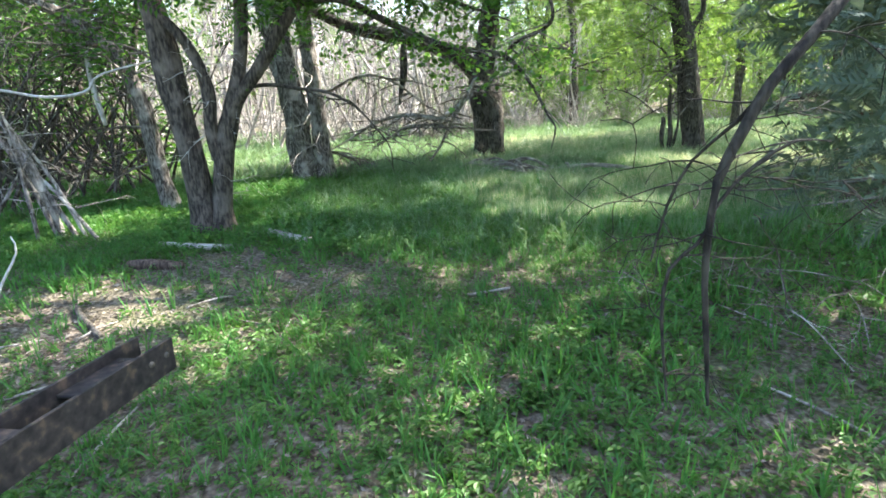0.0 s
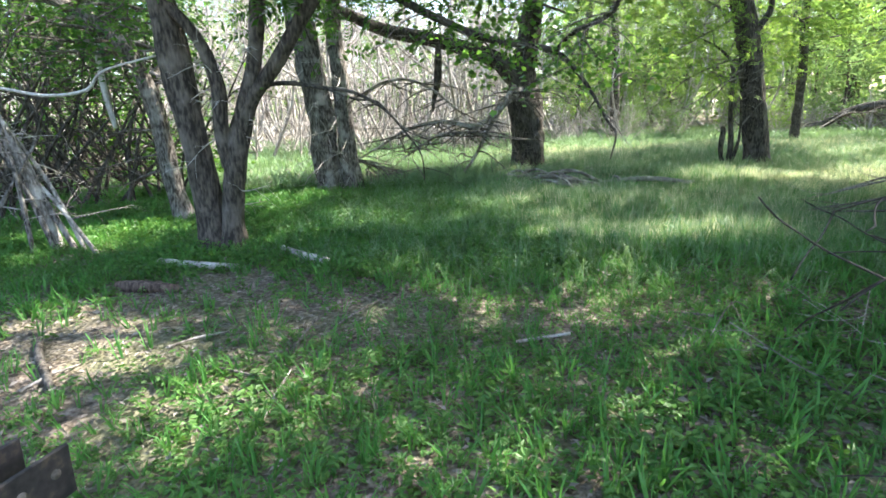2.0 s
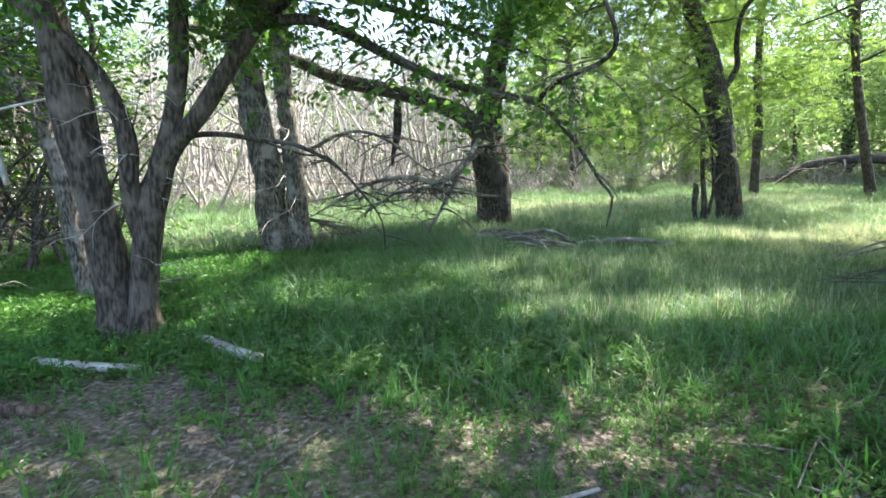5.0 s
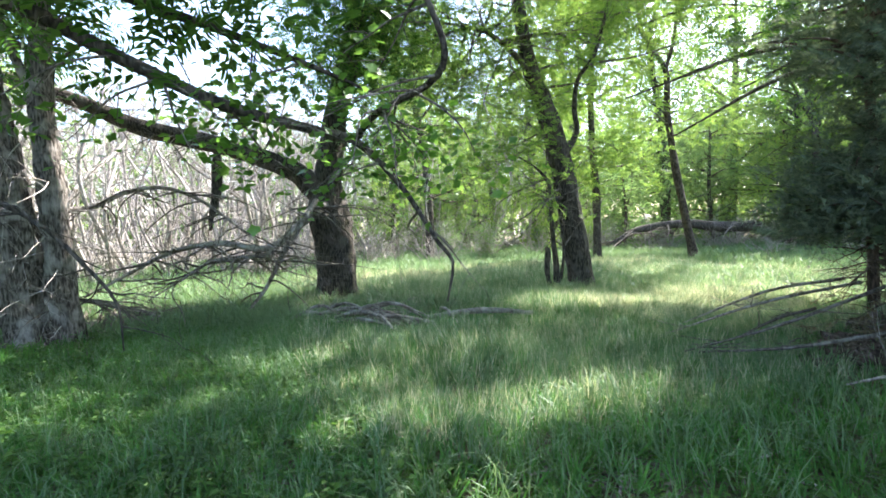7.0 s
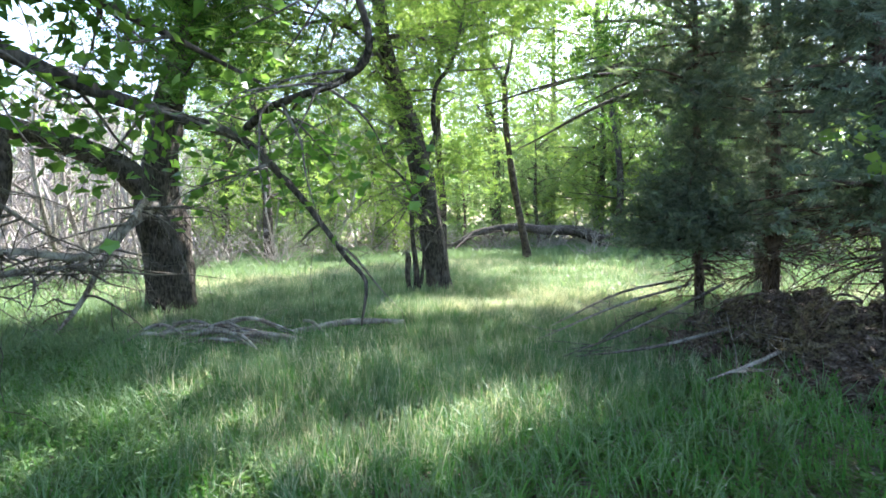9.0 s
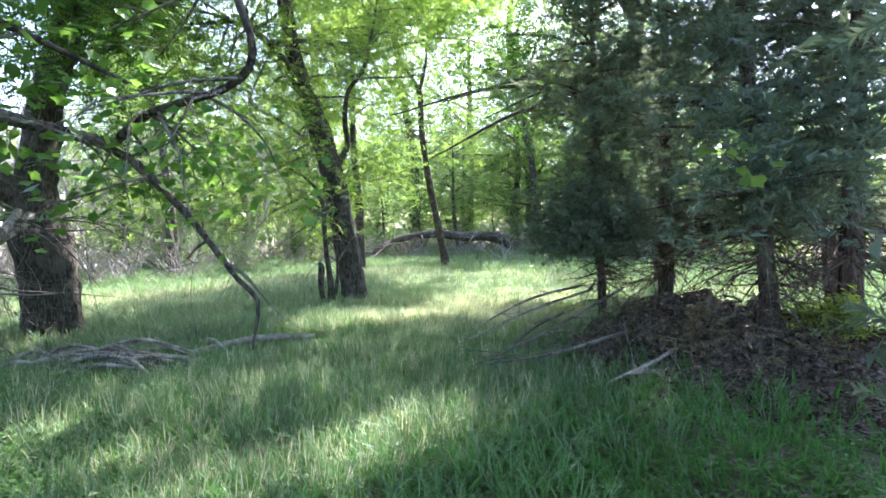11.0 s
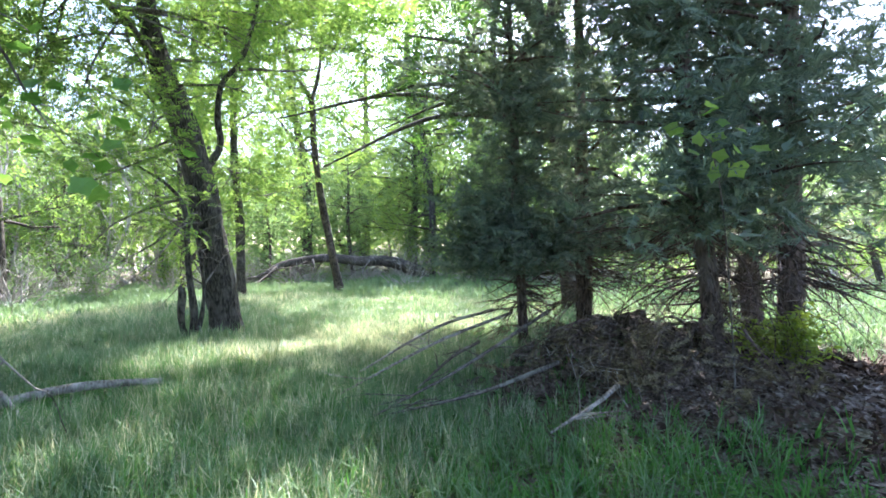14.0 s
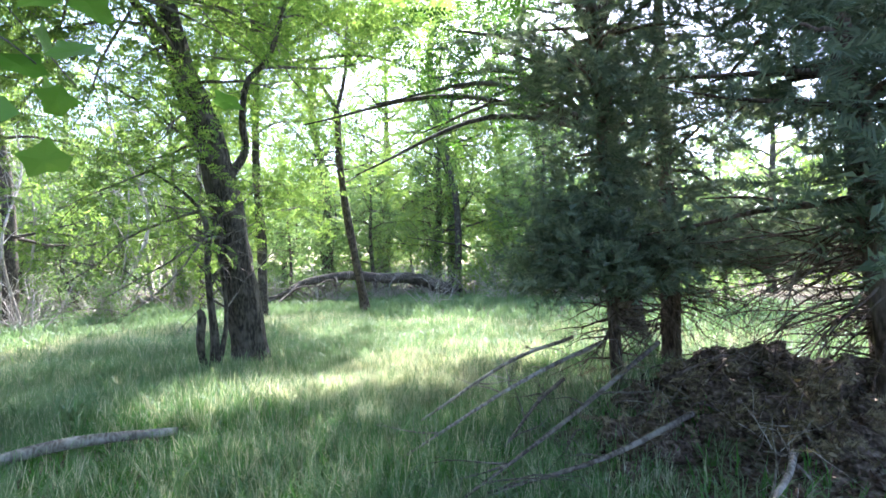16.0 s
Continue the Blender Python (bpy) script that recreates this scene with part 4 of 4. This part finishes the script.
for k in range(13):
    a = rng.uniform(0, 3.14)
    x, y, ln = rng.normal(2.35, 0.4), rng.normal(3.2, 0.45), rng.uniform(0.15, 0.5)
    dx, dy = math.cos(a) * ln, math.sin(a) * ln
    ob = fallen("dry_stalk", "pale dry stalk in a tangle on the bare ground", [(x - dx, y - dy, 0.02, 0.004), (x, y, rng.uniform(0.05, 0.22), 0.004), (x + dx, y + dy, rng.uniform(0.02, 0.3), 0.003)], DEAD_WOOD if k % 3 else TWIG, 6, 0.1, 1)
    tagged(ob, group="dry stalks on bare ground")
fallen("bark_slab", "reddish-brown rotting slab of bark", [(-3.1, 5.0, 0.03, 0.05), (-2.85, 4.95, 0.035, 0.07), (-2.55, 4.95, 0.03, 0.04)], BARK_CEDAR, 8, 0.5)

# heap of cut branches below the leaning tree
for k in range(22):
    a = rng.normal(-0.75, 0.45)
    x, y = rng.normal(1.45, 0.35), rng.normal(10.05, 0.3)
    ln = rng.uniform(0.3, 0.75)
    dx, dy = math.cos(a) * ln, math.sin(a) * ln
    z = rng.uniform(0.1, 0.32)
    ob = fallen("cut_branch", "dry grey branch in a low heap", [(x - dx, y - dy, 0.08, 0.02), (x, y, z, 0.022), (x + dx, y + dy, 0.1, 0.012)], DEAD_WOOD, 6, 0.2, 1)
    tagged(ob, group="branch heap below the tree")

# long thin branches lying from the bank into the grass
for k, (x0, y0, x1, y1, h) in enumerate([(6.2, 7.1, 4.12, 7.65, 0.4), (5.8, 6.5, 3.8, 6.97, 0.28), (6.5, 7.5, 4.7, 8.0, 0.45), (5.2, 6.15, 3.9, 6.9, 0.12), (5.0, 5.6, 4.1, 5.75, 0.08), (5.8, 7.3, 4.6, 7.2, 0.18)]):
    ob = fallen("fallen_branch", "long thin dead branch lying out over the grass", [(x0, y0, h + 0.08, 0.02), ((x0 + x1) / 2 + rng.normal(0, .05), (y0 + y1) / 2 + rng.normal(0, .05), h * 0.75 + 0.12, 0.016), (x1, y1, 0.13, 0.008)], DEAD_WOOD if k % 2 == 0 else TWIG, 7, 0.2, 5)
    tagged(ob, group="branches from the bank")

# dead sticks and grass on the soil bank
for k in range(24):
    a = rng.uniform(0, 6.28)
    x, y = rng.normal(5.85, 0.5), rng.normal(5.8, 0.7)
    ln = rng.uniform(0.15, 0.45)
    dx, dy = math.cos(a) * ln, math.sin(a) * ln
    ob = fallen("bank_stick", "broken dry stick on the soil bank", [(x - dx, y - dy, 0.03, 0.006), (x, y, rng.uniform(0.05, 0.16), 0.007), (x + dx, y + dy, 0.03, 0.004)], DEAD_WOOD if k % 3 == 0 else TWIG, 6, 0.1, 1)
    tagged(ob, group="sticks on the bank")

# clods and torn roots on the soil bank
for k in range(46):
    x, y = rng.normal(5.75, 0.4), rng.normal(6.05, 0.45)
    r = rng.uniform(0.05, 0.17)
    bm = bmesh.new()
    bmesh.ops.create_icosphere(bm, subdivisions=3, radius=1)
    ph = rng.uniform(0, 40)
    for v in bm.verts:
        v.co *= 1 + 0.55 * noise.noise(v.co * 1.5 + Vector((ph, 0, 0))) + 0.3 * noise.noise(v.co * 4 + Vector((ph, 3, 0)))
        v.co = Vector((v.co.x * r * 1.2, v.co.y * r, v.co.z * r * 0.75))
    me = bpy.data.meshes.new("clod")
    bm.to_mesh(me)
    bm.free()
    me.materials.append(BANK_SOIL)
    ob = new("soil_clod", me)
    ob.location = (x, y, float(ground_z(x, y)) + r * 0.25)
    ob.rotation_euler = (0, 0, rng.uniform(0, 6))
    tagged(ob, "crumbly brown clod of soil on the bank", "soil clod", "clods on the bank")

# dead brown bough slumped on the bank
dead_bough = thing("dead_cedar_bough", "brown withered cedar bough slumped over the soil bank", "bough")
dw, de = Wood(), []
for k in range(9):
    sprout(dw, (5.75 + rng.normal(0, .1), 5.35 + rng.normal(0, .25), 0.62), (-1, rng.normal(0.0, 0.45), rng.uniform(-0.2, 0.25)), 0.85, 0.014, 1, 0.13, 0.5, 4, 5, 0.25, de)
tagged(part("branch_spray", dw.mesh("branch_spray", BARK_CEDAR), dead_bough), kind="stuff")
part("foliage", crown_mesh("foliage", [p for p in de if p[2] > 0.12], DEAD_FROND, FROND, 0.12, 2, 0.06, 0.9, False), dead_bough, "dry brown needle sprays")

# pile of leaning poles beside the thin tree
stack = [((-4.85, 6.55), (-5.4, 6.7, 1.75)), ((-4.75, 6.4), (-5.5, 6.6, 1.6)), ((-4.6, 6.5), (-5.6, 6.75, 1.5)), ((-4.45, 6.45), (-5.35, 6.8, 1.45)), ((-4.95, 6.3), (-5.3, 6.6, 1.9)), ((-5.3, 6.0), (-5.7, 6.6, 1.4)), ((-4.2, 6.3), (-5.6, 6.9, 1.2)), ((-5.6, 6.1), (-4.9, 6.7, 1.3))]
for k, ((x, y), tip) in enumerate(stack):
    r = 0.06 if k == 0 else rng.uniform(0.02, 0.035)
    mid = ((x + tip[0]) / 2 + 0.05, (y + tip[1]) / 2, tip[2] * 0.52)
    ob = thing("leaning_pole", "weathered pale pole leaning in a rough stack", "pole", "stack of leaning poles")
    ln = stem("wood", ob, [(x, y, -0.03, r * 1.1), (*mid, r), (*tip, r * 0.5)], DEAD_WOOD if k % 3 == 0 else BARK_SHAG, 10, 0.3)
    shoots("twig_spray", ob, [ln], DEAD_WOOD, 4, 0.6, 0.01, 1, 0.05, 0.1, 0.3)
arch = thing("bleached_branch", "long curved bleached branch caught among twigs", "branch")
stem("wood", arch, [(-5.9, 6.6, 1.6, 0.012), (-5.39, 6.6, 1.85, 0.014), (-4.65, 6.6, 1.73, 0.018), (-4.16, 6.6, 1.77, 0.018), (-3.9, 6.55, 1.95, 0.012), (-3.1, 6.5, 2.1, 0.01)], BLEACHED, 7, 0.1)

# ---- woods around ----
SPRAY_FAR = spray_template(3)


def bare_sapling(seed, h):
    """A slender leafless grey tree with many rising twigs."""
    ob = thing("bare_young_tree", "slender leafless grey tree in a dense thicket", "tree", "grey bare thicket")
    w = Wood()
    x = rng.normal(0, 0.55, 5)
    line = w.tube([(0, 0, -0.1, 0.05), (x[0], x[1], h * 0.35, 0.04), (x[2], x[3], h * 0.7, 0.028), (x[4], x[1], h, 0.006)], 6, 0.4)
    part("trunk", w.mesh("trunk", PALE_TWIG), ob)
    t = Wood()
    for k in range(13):
        i = int(rng.uniform(0.12, 0.95) * (len(line) - 1))
        sprout(t, line[i, :3], (*rng.normal(0, 0.8, 2), rng.uniform(0.0, 1.1)), h * 0.28 * rng.uniform(0.5, 1.2), 0.018, 1, 0, 0.6, 4, 5, 0.25)
    tagged(part("twig_spray", t.mesh("twig_spray", PALE_TWIG), ob), kind="stuff")
    return ob


def wood_tree(h, r, mat, leaf_mat, low, spread, count, size, label):
    """A leafy forest tree: tapered trunk, limbs, loose crown."""
    ob = thing("forest_tree", label, "tree", "green wood around the clearing")
    w = Wood()
    x = rng.normal(0, 0.35, 6)
    line = w.tube([(0, 0, -0.1, r * 1.4), (0, 0, 0.3, r), (x[0], x[1], h * 0.35, r * 0.8), (x[2], x[3], h * 0.7, r * 0.5), (x[4], x[5], h, 0.02)], 9, 0.3, 0.2)
    part("trunk", w.mesh("trunk", mat), ob)
    t, ends = Wood(), []
    for k in range(count):
        i = int(rng.uniform(low, 0.98) * (len(line) - 1))
        sprout(t, line[i, :3], (*rng.normal(0, 1, 2), rng.uniform(-0.1, 0.7)), spread * rng.uniform(0.5, 1.15), r * 0.3, 1, 0.02, 0.6, 4, 5, 0.25, ends)
    tagged(part("limb_spread", t.mesh("limb_spread", mat), ob), kind="stuff")
    part("crown", crown_mesh("crown", ends, leaf_mat, LEAF1 if size < 0.2 else SPRAY_FAR, size * 1.25, 3 if size > 0.2 else 5, 0.45, 1.0, False), ob)
    return ob


def leafy_bush(h, mat, label):
    ob = thing("wood_edge_bush", label, "bush", "bushes along the wood's edge")
    t, ends = Wood(), []
    for k in range(12):
        sprout(t, (rng.normal(0, .2), rng.normal(0, .2), -0.05), (*rng.normal(0, 0.6, 2), 1), h * rng.uniform(0.5, 1.1), 0.025, 1, 0.03, 0.5, 5, 5, 0.25, ends)
    tagged(part("stem_tangle", t.mesh("stem_tangle", PALE_TWIG), ob), kind="stuff")
    if mat is not None:
        part("leaves", crown_mesh("leaves", [p for p in ends if p[2] > 0.25], mat, LEAF1, 0.13, 4, 0.22, 1.0, False), ob)
    return ob


def plant(kinds, spots, lo=0.8, hi=1.2):
    """Stands the given things at the spots, in turn, each turned and scaled its own way."""
    used = set()
    for k, (x, y) in enumerate(spots):
        ob = kinds[k % len(kinds)]
        s = rng.uniform(lo, hi)
        m = Matrix.Translation((x, y, 0)) @ Matrix.Rotation(rng.uniform(0, 6.28), 4, "Z") @ Matrix.Scale(s, 4)
        if ob.name in used:
            copy_thing(ob, m)
        else:
            used.add(ob.name)
            ob.matrix_basis = m


def ring_spots(n, a0, a1, r0, r1, gap=0.0):
    """Places by bearing (degrees, to the right of straight ahead) and distance from the clearing's near end."""
    out = []
    while len(out) < n:
        a, r = radians(rng.uniform(a0, a1)), math.sqrt(rng.uniform(r0 ** 2, r1 ** 2))
        p = (0.5 + r * math.sin(a), 3.5 + r * math.cos(a))
        if not (10.8 < p[0] < 18.5 and 15.5 < p[1] < 21) and all((p[0] - q[0]) ** 2 + (p[1] - q[1]) ** 2 > gap ** 2 for q in out):
            out.append(p)
    return out


saplings = [bare_sapling(k, h) for k, h in enumerate((6.0, 7.5, 5.0, 8.0))]
plant(saplings, ring_spots(140, -35, 6, 14.5, 30, 0.4) + ring_spots(26, 6, 30, 19, 32, 0.8))
thicket = [leafy_bush(1.6, None, "leafless grey bush at the thicket's foot") for _ in range(2)]
plant(thicket, ring_spots(60, -50, 8, 14, 28, 0.7) + ring_spots(26, 8, 75, 17.5, 22, 0.8) + [(11.4 + 0.75 * k, 21.2 - 0.33 * k + 0.5 * (k % 3)) for k in range(12)])

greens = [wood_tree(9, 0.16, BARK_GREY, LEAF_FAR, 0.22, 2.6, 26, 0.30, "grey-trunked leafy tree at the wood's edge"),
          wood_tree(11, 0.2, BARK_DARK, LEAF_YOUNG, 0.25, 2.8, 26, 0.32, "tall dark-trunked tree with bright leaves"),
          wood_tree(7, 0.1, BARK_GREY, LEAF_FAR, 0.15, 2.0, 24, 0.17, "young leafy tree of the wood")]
tall = ring_spots(9, 14, 46, 32, 44, 3.0)
plant(greens, ring_spots(18, 10, 62, 20, 28, 2.4) + ring_spots(26, 4, 95, 30, 46, 3.0) + ring_spots(8, 40, 64, 23, 32, 2.5) + ring_spots(5, 66, 95, 14, 24, 3.5), 0.7, 1.1)
plant([copy_thing(g, Matrix()) for g in greens], ring_spots(14, -70, 4, 32, 46, 3.0), 0.9, 1.3)
plant([copy_thing(g, Matrix()) for g in greens], tall + ring_spots(6, 43, 60, 25, 36, 2.5), 1.1, 1.5)
left_tree = wood_tree(7, 0.13, BARK_DARK, LEAF, 0.12, 2.2, 26, 0.16, "dark shady tree at the thicket's edge")
plant([left_tree], ring_spots(10, -80, -37, 11, 20, 1.9), 0.8, 1.2)


def dark_shrub(h):
    """A leafless tangle of dark crooked stems."""
    ob = thing("dead_shrub", "tall dead shrub of dark tangled stems", "shrub", "dead shrubs at the thicket's edge")
    for k in range(8):
        w = Wood()
        sprout(w, (rng.normal(0, .25), rng.normal(0, .25), -0.05), (*rng.normal(0, 0.45, 2), 1), h * rng.uniform(0.6, 1.1), 0.035, 2, 0.02, 0.6, 4, 6, 0.22)
        part("stem", w.mesh("stem", BARK_DARK), ob)
    return ob


plant([dark_shrub(5.0), dark_shrub(3.6)], ring_spots(20, -74, -38, 8.5, 15, 1.0), 0.8, 1.2)
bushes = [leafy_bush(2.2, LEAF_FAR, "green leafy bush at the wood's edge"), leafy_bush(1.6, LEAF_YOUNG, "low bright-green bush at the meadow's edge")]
plant(bushes, ring_spots(30, 8, 95, 18.5, 27, 1.3), 0.7, 1.3)

# fallen trunk along the far edge of the meadow
trunk = thing("fallen_tree", "long dark fallen trunk with broken branches at the meadow's far edge", "fallen tree")
ft = stem("wood", trunk, [(12.5, 20.7, 0.2, 0.09), (13.4, 20.3, 0.8, 0.13), (15.0, 19.7, 1.0, 0.17), (16.2, 19.1, 0.85, 0.2), (17.4, 18.6, 0.8, 0.22), (18.8, 18.0, 0.3, 0.3)], BARK_DARK, 12, 0.3)
shoots("branch_spray", trunk, [ft], TWIG, 34, 1.6, 0.05, 2, 0.08, -0.1, 0.0)

# distant wood that closes the view
far_pts = []
for a in np.arange(-180, 180, 1.1):
    r = rng.uniform(48, 62)
    for k in range(15):
        far_pts.append((0.5 + r * math.sin(radians(a)) + rng.normal(0, 1), 3.5 + r * math.cos(radians(a)) + rng.normal(0, 1), rng.uniform(0.3, 9.5)))
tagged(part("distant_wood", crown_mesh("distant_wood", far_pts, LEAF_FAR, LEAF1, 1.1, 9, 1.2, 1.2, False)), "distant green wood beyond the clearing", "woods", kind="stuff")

far_stems = Wood()
for k in range(420):
    a, r = radians(rng.uniform(-62, 34)), rng.uniform(26, 46)
    x, y, h = 0.5 + r * math.sin(a), 3.5 + r * math.cos(a), rng.uniform(4, 9)
    lx, ly = rng.normal(0, 1.3, 2)
    far_stems.tube([(x, y, -0.1, rng.uniform(0.03, 0.10)), (x + lx, y + ly, h * 0.5, 0.04), (x + lx * 1.5, y - ly, h, 0.01)], 4, 1.5)
tagged(part("far_thicket", far_stems.mesh("far_thicket", PALE_TWIG)), "pale bare stems of a far thicket", "woods", kind="stuff")

# ---- grass and weeds ----


def open_of_trunks(x, y):
    """Grass thins out around the trunks."""
    keep = np.ones(np.shape(x))
    for a, b, c in ((5.78, 11.75, 0.55), (1.3, 12.8, 0.7), (-2.65, 10.6, 0.7), (-2.85, 6.4, 0.35), (-0.8, 4.6, 0.3)):
        keep *= 1 - 0.9 * np.exp(-((x - a) ** 2 + (y - b) ** 2) / c ** 2)
    return keep


def lush(x, y):
    near = np.clip((y - 2.5) / 4.5, 0.4, 1)
    return (1 - bare(x, y)) * near * open_of_trunks(x, y)


def away(x, y):
    heap = np.exp(-((x - 1.6) / 0.7) ** 2 - ((y - 9.9) / 0.55) ** 2) + np.exp(-((x - 2.9) / 0.8) ** 2 - ((y - 9.6) / 0.3) ** 2)
    return np.clip(1 - bare(x, y) * 1.3 - 0.8 * heap, 0, 1) * open_of_trunks(x, y)


T1, T2, T3 = tuft_template(5, 0.5, 0.03, 1), tuft_template(5, 0.75, 0.015, 5), tuft_template(5, 0.55, 0.035, 9)
sow("grass", "lush green grass of the clearing", "grass", T1, GRASS, (-6, 5.5, 0.3, 10.5), 34000, 0.15, 0.3, lush)
sow("grass", "long fine meadow grass, pale tipped", "grass", T2, GRASS_TALL, (-2.5, 10, 4.5, 15), 44000, 0.21, 0.3, lambda x, y: away(x, y) * np.clip((x + 2.5) / 3.5, 0, 1) * np.clip((y - 4.4) / 2.5, 0, 1))
sow("grass", "long grass far across the clearing", "grass", T3, GRASS_TALL, (-11, 22, 10.5, 27), 26000, 0.24, 0.2, away)
sow("grass", "green grass beneath the far trees", "grass", T3, GRASS_TALL, (7, 18, -2, 10.5), 9000, 0.24, 0.2, away)
sow("seed_heads", "pale feathery grass seed heads", "grass", tuft_template(4, 0.6, 0.012, 12), SEED, (0.5, 11, 6, 17), 21000, 0.2, 0.2, away)
# extra pale seed heads in the sunlit patches, brightening them by colour
sow("seed_heads", "pale dry seeding grass, sown denser to brighten a sunny patch", "grass", tuft_template(5, 0.7, 0.016, 15), SEED, (4.6, 8.2, 8.4, 10.2), 4200, 0.19, 0.3, away)
sow("seed_heads", "pale seeding grass, sown denser to brighten the sunny meadow strip", "grass", tuft_template(5, 0.7, 0.02, 16), SEED, (1.5, 10, 13.4, 16.4), 5200, 0.2, 0.3, away)
R1, R2 = rosette_template(8, 2), rosette_template(10, 6)
sow("weeds", "low broad-leaved weeds over the soil", "weeds", R1, WEED, (-5.5, 4.5, 0.3, 8.0), 15000, 0.068, 0.3, away)
sow("weeds", "tall leafy weeds around the trunks", "weeds", R2, WEED, (-6.5, 1.0, 5.2, 11), 9000, 0.10, 0.25, away)
sow("weeds", "fine low green weeds spreading over the soil", "weeds", rosette_template(9, 11), WEED, (-3.6, 3.6, 1.0, 5.8), 6000, 0.06, 0.35, lambda x, y: 1 - 0.85 * bare(x, y))
sow("leaf_litter", "dry brown leaves and bits on the soil", "leaf litter", LEAF1, LITTER, (-5, 4.5, 0.3, 7.5), 14000, 0.045, 0.5, None, 0.012)
sow("leaf_litter", "dark brown needle and bark litter under the cedars", "leaf litter", LEAF1, LITTER_DARK, (4.2, 9, 2.5, 8), 22000, 0.07, 0.9, lambda x, y: bare(x, y) ** 0.7, 0.015)
sow("grass", "thin grass on the open woodland floor", "grass", T3, GRASS, (-12, 12, -9, 0.3), 7000, 0.2, 0.25, None)
sow("grass", "thin grass at the wood's left edge", "grass", T3, GRASS, (-14, -6, 0.3, 12), 6000, 0.2, 0.25, None)
